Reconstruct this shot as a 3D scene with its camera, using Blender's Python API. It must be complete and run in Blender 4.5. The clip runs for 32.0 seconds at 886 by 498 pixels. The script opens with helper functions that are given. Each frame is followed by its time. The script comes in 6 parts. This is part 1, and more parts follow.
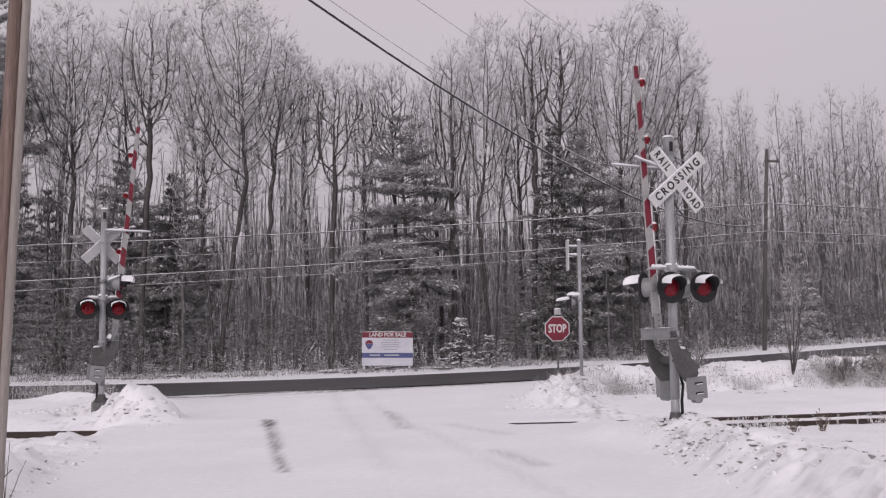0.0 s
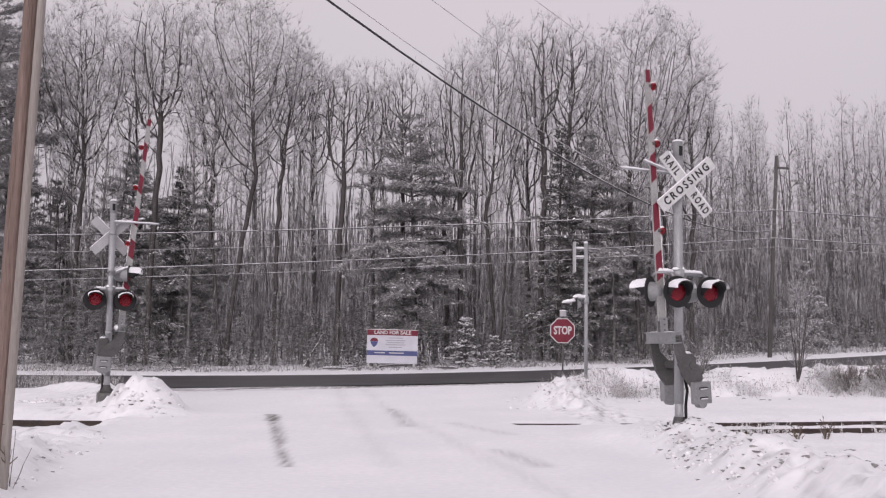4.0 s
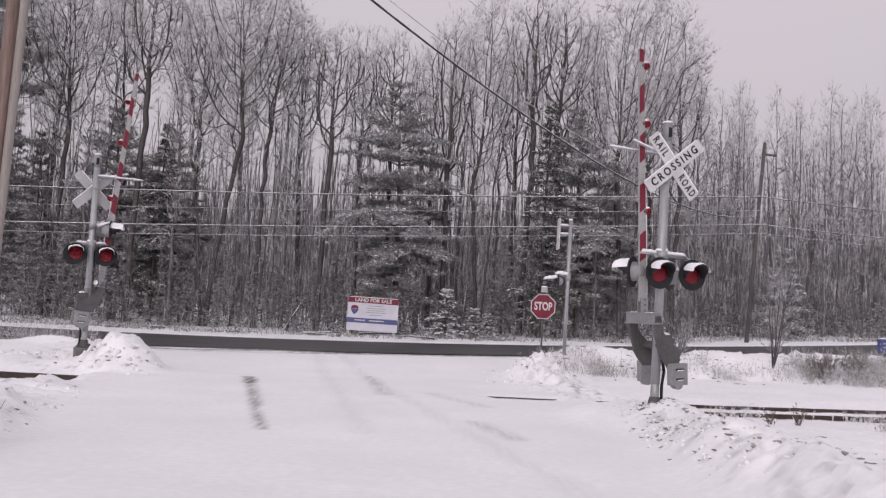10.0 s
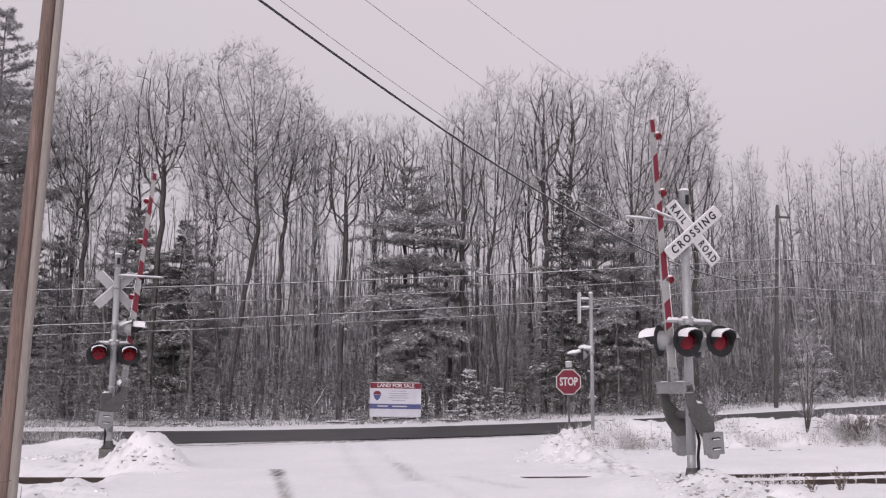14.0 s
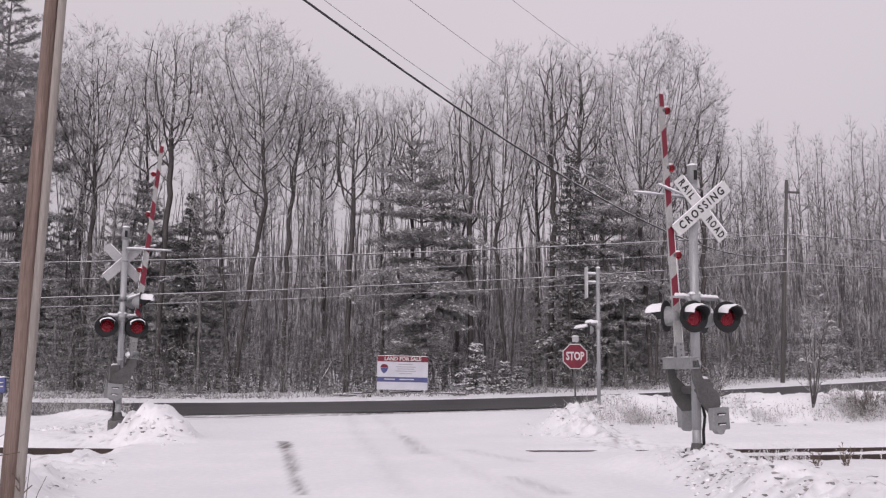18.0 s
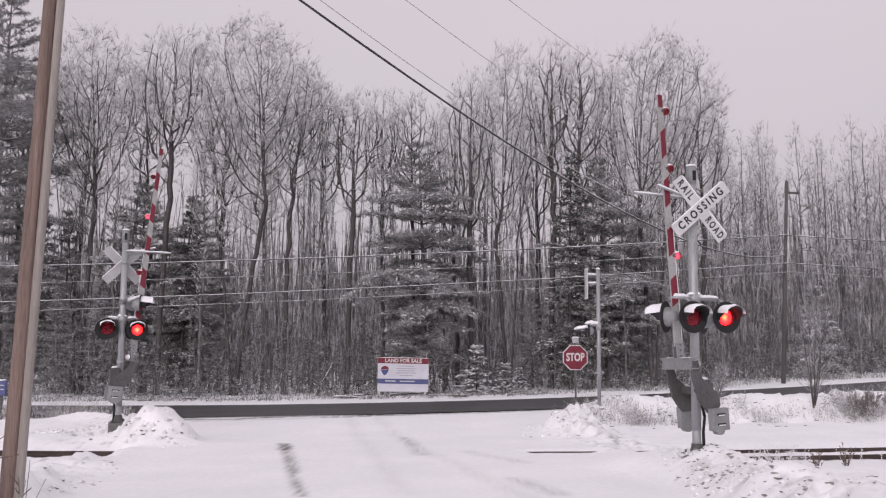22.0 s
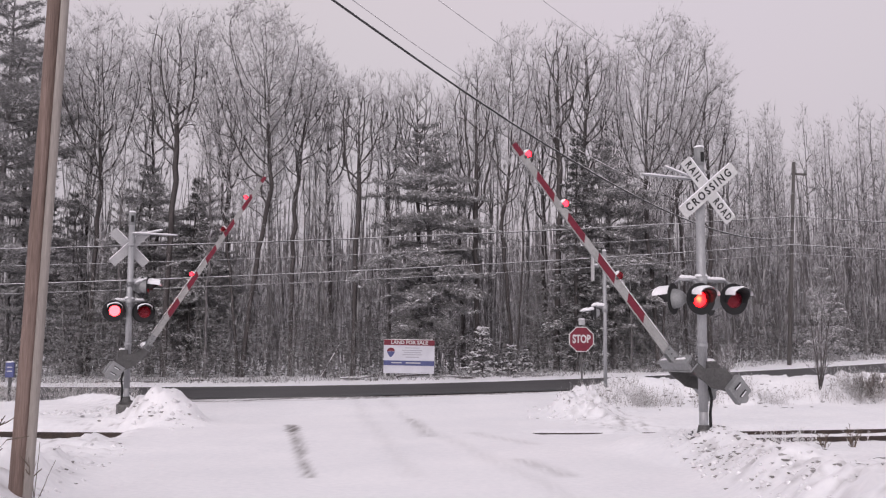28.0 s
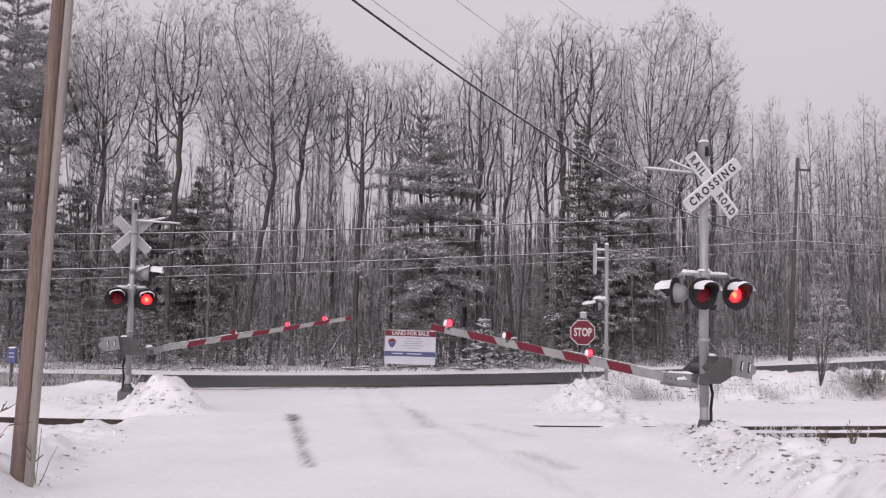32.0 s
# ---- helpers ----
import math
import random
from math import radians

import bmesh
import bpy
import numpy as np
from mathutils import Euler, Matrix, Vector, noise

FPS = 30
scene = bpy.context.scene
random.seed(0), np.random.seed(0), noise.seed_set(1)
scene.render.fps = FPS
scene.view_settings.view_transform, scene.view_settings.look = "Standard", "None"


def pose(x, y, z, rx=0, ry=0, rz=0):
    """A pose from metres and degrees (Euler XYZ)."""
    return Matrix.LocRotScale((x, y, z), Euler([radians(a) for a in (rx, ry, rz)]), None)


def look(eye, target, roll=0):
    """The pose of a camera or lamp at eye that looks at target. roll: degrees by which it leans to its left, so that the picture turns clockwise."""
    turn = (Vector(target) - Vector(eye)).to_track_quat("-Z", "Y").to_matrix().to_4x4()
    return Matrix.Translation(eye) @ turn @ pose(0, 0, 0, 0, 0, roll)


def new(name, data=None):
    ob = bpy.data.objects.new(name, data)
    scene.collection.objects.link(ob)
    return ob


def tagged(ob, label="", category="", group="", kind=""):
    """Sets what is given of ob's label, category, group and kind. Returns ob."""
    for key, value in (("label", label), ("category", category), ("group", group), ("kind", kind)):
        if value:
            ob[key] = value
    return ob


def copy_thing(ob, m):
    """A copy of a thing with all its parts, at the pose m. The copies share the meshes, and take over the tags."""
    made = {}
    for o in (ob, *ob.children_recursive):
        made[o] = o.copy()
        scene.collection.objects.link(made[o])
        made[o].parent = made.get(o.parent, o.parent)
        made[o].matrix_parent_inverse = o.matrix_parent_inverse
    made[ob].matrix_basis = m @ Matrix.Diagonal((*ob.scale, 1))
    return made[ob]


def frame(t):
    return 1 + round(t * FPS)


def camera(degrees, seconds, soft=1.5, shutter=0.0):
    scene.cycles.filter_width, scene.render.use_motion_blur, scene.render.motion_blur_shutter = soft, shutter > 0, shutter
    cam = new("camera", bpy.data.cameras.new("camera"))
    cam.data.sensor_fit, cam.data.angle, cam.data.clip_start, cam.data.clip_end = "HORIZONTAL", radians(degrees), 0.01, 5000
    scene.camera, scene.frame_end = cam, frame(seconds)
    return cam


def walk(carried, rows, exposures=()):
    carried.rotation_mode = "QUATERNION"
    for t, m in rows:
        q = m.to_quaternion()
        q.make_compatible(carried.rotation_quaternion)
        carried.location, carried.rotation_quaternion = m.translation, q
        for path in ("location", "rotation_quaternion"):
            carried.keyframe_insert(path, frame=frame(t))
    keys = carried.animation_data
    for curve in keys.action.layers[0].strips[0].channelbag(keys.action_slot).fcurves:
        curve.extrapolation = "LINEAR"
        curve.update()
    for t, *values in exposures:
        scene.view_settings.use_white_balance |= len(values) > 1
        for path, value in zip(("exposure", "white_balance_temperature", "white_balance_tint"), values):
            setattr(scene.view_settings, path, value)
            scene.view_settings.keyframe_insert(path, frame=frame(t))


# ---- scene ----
cam = camera(50.84, 32.0, soft=1.2, shutter=0.3)
EXPOSURES = [(t, e, 6560, 20) for t, e in ((0.0, -0.55), (0.5, -0.47), (1.0, -0.42), (2.0, -0.38), (9.3, -0.38), (10.0, -0.45), (10.8, -0.60), (11.4, -0.62), (12.0, -0.60), (12.5, -0.48), (13.0, -0.38), (32.0, -0.38))]
walk(cam, [
    (0.0, pose(0.121, -0.031, 1.891, 95.491, 1.114, -0.966)),
    (0.5, pose(0.109, -0.053, 1.891, 95.691, 0.377, -1.027)),
    (1.0, pose(0.117, -0.055, 1.886, 95.563, 0.847, -1.025)),
    (1.5, pose(0.116, -0.048, 1.892, 95.449, 0.476, -1.168)),
    (2.0, pose(0.104, -0.048, 1.891, 95.706, -0.468, -1.342)),
    (2.5, pose(0.115, -0.068, 1.886, 95.706, 0.790, -1.370)),
    (3.0, pose(0.101, -0.048, 1.884, 95.576, 0.865, -1.252)),
    (3.5, pose(0.110, -0.062, 1.883, 95.446, 0.123, -0.881)),
    (5.5, pose(0.111, -0.046, 1.882, 95.709, -0.552, -0.507)),
    (6.0, pose(0.115, -0.056, 1.883, 95.860, -0.458, -0.313)),
    (6.5, pose(0.127, -0.048, 1.877, 95.799, -0.233, -0.434)),
    (7.0, pose(0.108, -0.055, 1.867, 95.476, -0.640, -0.680)),
    (7.5, pose(0.110, -0.042, 1.870, 95.360, -0.661, -0.611)),
    (8.0, pose(0.107, -0.050, 1.876, 95.450, -0.627, -0.789)),
    (8.5, pose(0.100, -0.055, 1.880, 95.638, -0.420, -0.829)),
    (9.0, pose(0.109, -0.065, 1.886, 95.804, -0.507, -0.887)),
    (9.5, pose(0.114, -0.041, 1.860, 95.270, -2.333, -0.834)),
    (10.0, pose(0.107, -0.021, 1.877, 93.711, -2.889, -1.867)),
    (10.5, pose(0.114, -0.011, 1.876, 92.530, -1.762, -1.724)),
    (11.0, pose(0.047, 0.018, 1.892, 92.329, -0.158, -1.875)),
    (11.5, pose(-0.016, 0.009, 1.879, 93.015, 0.332, -2.673)),
    (12.0, pose(-0.030, 0.007, 1.873, 94.611, 1.276, -1.810)),
    (12.5, pose(-0.016, 0.023, 1.883, 96.538, 0.100, -1.144)),
    (13.0, pose(-0.008, -0.013, 1.870, 97.991, 0.754, -1.105)),
    (13.5, pose(-0.019, -0.019, 1.856, 98.712, 0.595, -0.826)),
    (15.5, pose(-0.016, -0.015, 1.864, 98.297, -0.695, -0.579)),
    (16.0, pose(-0.023, -0.024, 1.866, 98.110, -0.053, -0.300)),
    (16.5, pose(-0.012, -0.013, 1.864, 97.685, -0.216, -0.287)),
    (17.0, pose(-0.005, -0.014, 1.869, 97.387, -0.306, -0.136)),
    (17.5, pose(-0.008, -0.019, 1.866, 97.158, -0.335, -0.346)),
    (18.0, pose(-0.003, 0.001, 1.875, 97.051, -0.092, -0.187)),
    (18.5, pose(-0.006, 0.002, 1.875, 96.954, 0.011, -0.141)),
    (19.0, pose(-0.001, 0.004, 1.873, 96.809, -0.298, -0.036)),
    (19.5, pose(0.019, 0.011, 1.870, 96.924, -0.333, 0.135)),
    (20.0, pose(0.014, -0.001, 1.867, 96.899, -0.292, 0.467)),
    (20.5, pose(0.029, 0.010, 1.890, 96.730, 0.229, 0.808)),
    (21.0, pose(0.050, 0.010, 1.880, 96.749, -0.203, 0.775)),
    (21.5, pose(0.021, -0.006, 1.874, 96.867, 0.117, 0.146)),
    (22.0, pose(0.023, -0.003, 1.866, 97.164, 0.093, -0.118)),
    (22.5, pose(0.004, -0.008, 1.864, 97.339, -0.165, -0.428)),
    (23.0, pose(0.012, -0.009, 1.869, 97.408, 0.214, -0.578)),
    (23.5, pose(-0.008, -0.025, 1.865, 97.322, 0.229, -0.742)),
    (24.0, pose(0.009, -0.018, 1.870, 97.156, 0.097, -0.644)),
    (24.5, pose(-0.011, -0.013, 1.868, 96.973, -0.012, -0.654)),
    (25.0, pose(0.000, -0.007, 1.874, 96.919, -0.196, -0.483)),
    (25.5, pose(0.003, -0.004, 1.871, 96.875, -0.416, -0.425)),
    (27.5, pose(-0.005, 0.009, 1.860, 96.245, -0.258, 0.008)),
    (28.0, pose(-0.007, 0.016, 1.869, 96.055, 0.109, 0.205)),
    (28.5, pose(-0.004, 0.016, 1.876, 96.051, 0.243, 0.177)),
    (29.0, pose(-0.002, 0.022, 1.868, 96.104, 0.284, -0.038)),
    (29.5, pose(-0.014, 0.008, 1.868, 95.974, 0.031, -0.082)),
    (30.0, pose(-0.008, 0.001, 1.874, 95.836, -0.150, -0.147)),
    (30.5, pose(-0.009, 0.020, 1.866, 95.734, -0.486, -0.178)),
    (31.0, pose(-0.010, 0.007, 1.871, 95.651, -0.536, 0.092)),
    (31.5, pose(-0.028, 0.009, 1.861, 95.608, -0.830, 0.197)),
    (32.0, pose(-0.019, 0.019, 1.870, 95.530, -0.622, 0.258)),
], EXPOSURES)

# ---- world and light: an overcast winter sky, brighter overhead ----
world = bpy.data.worlds.new("overcast_sky")
scene.world = world
world.use_nodes = True
wn, wl = world.node_tree.nodes, world.node_tree.links
wn.clear()
w_out = wn.new("ShaderNodeOutputWorld")
w_bg = wn.new("ShaderNodeBackground")
w_sky = wn.new("ShaderNodeTexSky")
w_sky.sky_type = 'NISHITA'
w_sky.sun_disc = False
w_sky.sun_elevation = radians(24)
w_sky.sun_rotation = radians(200)
w_sky.dust_density = 6.0
w_hsv = wn.new("ShaderNodeHueSaturation")
w_hsv.inputs["Saturation"].default_value = 0.12
w_hsv.inputs["Value"].default_value = 0.05
w_co = wn.new("ShaderNodeTexCoord")
w_sep = wn.new("ShaderNodeSeparateXYZ")
w_ramp = wn.new("ShaderNodeValToRGB")
w_ramp.color_ramp.elements[0].position = 0.0
w_ramp.color_ramp.elements[0].color = (0.56, 0.535, 0.56, 1)
w_ramp.color_ramp.elements[1].position = 1.0
w_ramp.color_ramp.elements[1].color = (1.0, 0.99, 1.02, 1)
w_el = w_ramp.color_ramp.elements.new(0.35)
w_el.color = (0.74, 0.71, 0.745, 1)
w_noise = wn.new("ShaderNodeTexNoise")
w_noise.inputs["Scale"].default_value = 1.6
w_noise.inputs["Detail"].default_value = 3.0
w_mul = wn.new("ShaderNodeMixRGB")
w_mul.blend_type = 'MULTIPLY'
w_mul.inputs[0].default_value = 0.10
w_add = wn.new("ShaderNodeMixRGB")
w_add.blend_type = 'ADD'
w_add.inputs[0].default_value = 1.0
wl.new(w_co.outputs["Generated"], w_sep.inputs[0])
wl.new(w_sep.outputs["Z"], w_ramp.inputs[0])
wl.new(w_co.outputs["Generated"], w_noise.inputs["Vector"])
wl.new(w_ramp.outputs[0], w_mul.inputs[1])
wl.new(w_noise.outputs["Color"], w_mul.inputs[2])
wl.new(w_sky.outputs[0], w_hsv.inputs["Color"])
wl.new(w_mul.outputs[0], w_add.inputs[1])
wl.new(w_hsv.outputs[0], w_add.inputs[2])
wl.new(w_add.outputs[0], w_bg.inputs[0])
w_bg.inputs[1].default_value = 0.95
wl.new(w_bg.outputs[0], w_out.inputs[0])

sun_data = bpy.data.lights.new("sun", 'SUN')
sun_data.energy = 0.7
sun_data.angle = radians(25)
sun_data.color = (1.0, 0.97, 0.95)
sun = new("sun", sun_data)
sun.matrix_world = look((-20, -30, 28), (0, 25, 0))


# ---- materials ----
def mat_base(name):
    m = bpy.data.materials.new(name)
    m.use_nodes = True
    nt = m.node_tree
    return m, nt, nt.nodes["Principled BSDF"]


def surf(name, c1, c2, scale=4.0, rough=0.7, metal=0.0, bump=0.0, detail=6.0, fine=30.0, stretch=(1, 1, 1), island=False):
    """A surface that varies between two colours at a large and a fine scale."""
    m, nt, b = mat_base(name)
    n, l = nt.nodes, nt.links
    co = n.new("ShaderNodeTexCoord")
    mp = n.new("ShaderNodeMapping")
    mp.inputs["Scale"].default_value = stretch
    l.new(co.outputs["Object"], mp.inputs[0])
    a = n.new("ShaderNodeTexNoise")
    a.inputs["Scale"].default_value = scale
    a.inputs["Detail"].default_value = detail
    f = n.new("ShaderNodeTexNoise")
    f.inputs["Scale"].default_value = fine
    f.inputs["Detail"].default_value = 4.0
    l.new(mp.outputs[0], a.inputs["Vector"])
    l.new(mp.outputs[0], f.inputs["Vector"])
    mx = n.new("ShaderNodeMath")
    mx.operation = 'ADD'
    l.new(a.outputs[0], mx.inputs[0])
    l.new(f.outputs[0], mx.inputs[1])
    last = mx.outputs[0]
    if island:
        g = n.new("ShaderNodeNewGeometry")
        s2 = n.new("ShaderNodeMath")
        s2.operation = 'MULTIPLY_ADD'
        s2.inputs[1].default_value = 0.7
        l.new(g.outputs["Random Per Island"], s2.inputs[0])
        l.new(last, s2.inputs[2])
        last = s2.outputs[0]
    r = n.new("ShaderNodeMapRange")
    r.inputs[1].default_value = 0.7
    r.inputs[2].default_value = 1.7 if island else 1.3
    l.new(last, r.inputs[0])
    mix = n.new("ShaderNodeMixRGB")
    mix.inputs[1].default_value = (*c1, 1)
    mix.inputs[2].default_value = (*c2, 1)
    l.new(r.outputs[0], mix.inputs[0])
    l.new(mix.outputs[0], b.inputs["Base Color"])
    b.inputs["Roughness"].default_value = rough
    b.inputs["Metallic"].default_value = metal
    if bump:
        bp = n.new("ShaderNodeBump")
        bp.inputs["Strength"].default_value = bump
        bp.inputs["Distance"].default_value = 0.02
        l.new(mx.outputs[0], bp.inputs["Height"])
        l.new(bp.outputs[0], b.inputs["Normal"])
    return m


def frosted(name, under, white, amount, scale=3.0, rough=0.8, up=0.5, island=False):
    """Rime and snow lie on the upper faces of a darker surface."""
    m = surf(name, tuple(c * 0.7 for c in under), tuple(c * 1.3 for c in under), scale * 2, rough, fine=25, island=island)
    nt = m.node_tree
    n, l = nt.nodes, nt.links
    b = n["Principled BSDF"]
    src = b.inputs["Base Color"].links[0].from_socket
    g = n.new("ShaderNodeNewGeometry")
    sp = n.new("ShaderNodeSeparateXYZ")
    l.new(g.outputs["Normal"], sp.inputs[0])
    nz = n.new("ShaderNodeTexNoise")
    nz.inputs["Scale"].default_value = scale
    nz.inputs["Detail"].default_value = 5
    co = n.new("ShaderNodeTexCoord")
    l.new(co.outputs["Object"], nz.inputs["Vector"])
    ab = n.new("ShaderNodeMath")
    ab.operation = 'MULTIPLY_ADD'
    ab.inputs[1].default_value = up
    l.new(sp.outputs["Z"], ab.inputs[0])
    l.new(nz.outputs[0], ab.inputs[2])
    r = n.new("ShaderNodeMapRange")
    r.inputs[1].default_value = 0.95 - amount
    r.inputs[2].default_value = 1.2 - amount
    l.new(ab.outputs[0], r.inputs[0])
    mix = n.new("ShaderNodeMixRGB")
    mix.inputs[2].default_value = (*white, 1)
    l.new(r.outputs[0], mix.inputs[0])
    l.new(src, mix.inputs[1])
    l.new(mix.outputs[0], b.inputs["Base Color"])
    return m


def plain(name, c, rough=0.5, metal=0.0):
    k = 0.12
    return surf(name, tuple(x * (1 - k) for x in c), tuple(min(1, x * (1 + k)) for x in c), 3.0, rough, metal, 0.05)


def glow(name, c, strength):
    m, nt, b = mat_base(name)
    b.inputs["Base Color"].default_value = (*c, 1)
    b.inputs["Emission Color"].default_value = (*c, 1)
    b.inputs["Emission Strength"].default_value = strength
    return m


def lamp_face():
    """A lit lamp: hottest in the middle, with the pattern of the moulded glass."""
    m, nt, b = mat_base("lit_red_lamp")
    n, l = nt.nodes, nt.links
    co = n.new("ShaderNodeTexCoord")
    ln = n.new("ShaderNodeVectorMath")
    ln.operation = 'LENGTH'
    l.new(co.outputs["Object"], ln.inputs[0])
    nz = n.new("ShaderNodeTexNoise")
    nz.inputs["Scale"].default_value = 22
    l.new(co.outputs["Object"], nz.inputs["Vector"])
    ad = n.new("ShaderNodeMath")
    ad.operation = 'MULTIPLY_ADD'
    ad.inputs[1].default_value = 0.07
    l.new(nz.outputs[0], ad.inputs[0])
    l.new(ln.outputs["Value"], ad.inputs[2])
    cr = n.new("ShaderNodeValToRGB")
    cr.color_ramp.elements[0].position = 0.05
    cr.color_ramp.elements[0].color = (1.0, 0.30, 0.10, 1)
    cr.color_ramp.elements[1].position = 0.17
    cr.color_ramp.elements[1].color = (0.35, 0.012, 0.015, 1)
    e = cr.color_ramp.elements.new(0.10)
    e.color = (1.0, 0.05, 0.04, 1)
    l.new(ad.outputs[0], cr.inputs[0])
    b.inputs["Base Color"].default_value = (0.3, 0.01, 0.02, 1)
    l.new(cr.outputs[0], b.inputs["Emission Color"])
    b.inputs["Emission Strength"].default_value = 24.0
    return m


def tinted(name, c, share, rough=0.12, base=0.36):
    """Coloured lens glass: light passes tinted, the surface shines."""
    m, nt, b = mat_base(name)
    n, l = nt.nodes, nt.links
    tr = n.new("ShaderNodeBsdfTransparent")
    tr.inputs[0].default_value = (*c, 1)
    mx = n.new("ShaderNodeMixShader")
    mx.inputs[0].default_value = share
    b.inputs["Base Color"].default_value = (c[0] * base, c[1] * base * 0.4, c[2] * base * 0.7, 1)
    b.inputs["Roughness"].default_value = rough
    l.new(b.outputs[0], mx.inputs[1])
    l.new(tr.outputs[0], mx.inputs[2])
    l.new(mx.outputs[0], n["Material Output"].inputs[0])
    return m


def snow_ground():
    m = surf("snow_ground", (0.80, 0.80, 0.83), (0.90, 0.89, 0.91), 0.5, 0.75, 0, 0.35, fine=9.0)
    nt = m.node_tree
    n, l = nt.nodes, nt.links
    b = n["Principled BSDF"]
    src = b.inputs["Base Color"].links[0].from_socket
    at = n.new("ShaderNodeAttribute")
    at.attribute_name = "dirt"
    nz = n.new("ShaderNodeTexNoise")
    nz.inputs["Scale"].default_value = 3.5
    nz.inputs["Detail"].default_value = 8
    co = n.new("ShaderNodeTexCoord")
    mp = n.new("ShaderNodeMapping")
    mp.inputs["Scale"].default_value = (2.4, 0.22, 1.0)
    l.new(co.outputs["Object"], mp.inputs[0])
    l.new(mp.outputs[0], nz.inputs["Vector"])
    r = n.new("ShaderNodeMapRange")
    r.inputs[1].default_value = 0.20
    r.inputs[2].default_value = 0.56
    l.new(nz.outputs[0], r.inputs[0])
    mu = n.new("ShaderNodeMath")
    mu.operation = 'MULTIPLY'
    l.new(at.outputs["Fac"], mu.inputs[0])
    l.new(r.outputs[0], mu.inputs[1])
    mix = n.new("ShaderNodeMixRGB")
    mix.inputs[2].default_value = (0.16, 0.145, 0.14, 1)
    l.new(mu.outputs[0], mix.inputs[0])
    l.new(src, mix.inputs[1])
    l.new(mix.outputs[0], b.inputs["Base Color"])
    return m


M_SNOW = snow_ground()
M_SNOWCAP = surf("snow", (0.80, 0.80, 0.83), (0.90, 0.89, 0.92), 5.0, 0.8, 0, 0.4)
M_CHUNK = surf("snow_lumps", (0.62, 0.61, 0.63), (0.88, 0.87, 0.89), 6.0, 0.8, 0, 0.5, island=True)
M_ROAD = surf("wet_asphalt", (0.035, 0.034, 0.037), (0.075, 0.072, 0.076), 0.7, 0.55, 0, 0.3, fine=14, stretch=(0.3, 1, 1))
M_GALV = surf("galvanised_steel", (0.28, 0.285, 0.295), (0.41, 0.415, 0.43), 2.5, 0.5, 0.35, 0.08, stretch=(3, 3, 0.6))
M_MECH = surf("grey_painted_iron", (0.062, 0.061, 0.061), (0.112, 0.11, 0.11), 3.0, 0.65, 0.1, 0.15)
M_BOX = surf("weathered_aluminium", (0.19, 0.195, 0.2), (0.30, 0.305, 0.31), 3.0, 0.55, 0.2, 0.1)
M_BLACK = plain("black_paint", (0.010, 0.010, 0.011), 0.75)
M_WHITE = surf("white_sheeting", (0.47, 0.47, 0.475), (0.60, 0.60, 0.60), 5.0, 0.45, 0, 0.05)
M_BACK = surf("bare_sign_back", (0.34, 0.34, 0.35), (0.45, 0.45, 0.46), 3.0, 0.5, 0.2, 0.05)
M_RED = surf("red_sheeting", (0.12, 0.006, 0.019), (0.19, 0.011, 0.030), 5.0, 0.4, 0, 0.04)
M_BLUE = surf("blue_print", (0.05, 0.06, 0.17), (0.08, 0.095, 0.24), 4.0, 0.45)
M_PALE = surf("pale_sign_board", (0.50, 0.50, 0.56), (0.62, 0.62, 0.67), 2.0, 0.45, 0, 0.03)
M_PRINT = plain("grey_print", (0.33, 0.33, 0.37), 0.6)
M_LENS = tinted("red_lens", (1.0, 0.24, 0.24), 0.58, 0.25, 0.32)
M_GATE_LENS = tinted("small_red_lens", (1.0, 0.20, 0.22), 0.5, 0.25, 0.15)
M_BULB_DARK = plain("unlit_red_reflector", (0.15, 0.012, 0.02), 0.3)
M_BULB_LIT = lamp_face()
M_BULB_HOT = glow("bright_lamp", (1.0, 0.20, 0.22), 22.0)
M_GATE_LIT = glow("lit_gate_lamp", (1.0, 0.10, 0.14), 20.0)
M_POLE = surf("weathered_pole_wood", (0.12, 0.082, 0.068), (0.27, 0.195, 0.17), 1.2, 0.85, 0, 0.8, fine=12, stretch=(9, 9, 0.35))
M_BOARD = surf("grey_batten_wood", (0.22, 0.195, 0.18), (0.36, 0.325, 0.30), 1.5, 0.85, 0, 0.6, fine=14, stretch=(9, 9, 0.4))
M_WIRE = frosted("snow_topped_black_cable", (0.035, 0.035, 0.037), (0.75, 0.75, 0.77), 0.28, 3.0, 0.7, 0.75)
M_WIRE_F = frosted("frosted_wire", (0.12, 0.12, 0.123), (0.68, 0.68, 0.70), 0.44, 1.5)
M_WIRE_S = frosted("rimed_thin_wire", (0.30, 0.295, 0.30), (0.80, 0.79, 0.81), 0.62, 1.5)
M_ARM = surf("worn_white_gate_arm", (0.25, 0.25, 0.245), (0.37, 0.37, 0.365), 4.0, 0.45, 0, 0.05)
M_OLDPOLE = surf("grey_old_pole", (0.075, 0.069, 0.067), (0.13, 0.121, 0.118), 2.0, 0.9, 0, 0.3, stretch=(6, 6, 0.5))
M_RAIL = surf("rusty_rail", (0.035, 0.028, 0.026), (0.085, 0.06, 0.05), 3.0, 0.7, 0.3, 0.2)
M_TIE = surf("creosoted_tie", (0.03, 0.027, 0.025), (0.07, 0.06, 0.055), 5.0, 0.9, 0, 0.4)
M_BARK = frosted("bark", (0.085, 0.076, 0.075), (0.6, 0.6, 0.62), 0.22, 2.5, 0.95, 0.25)
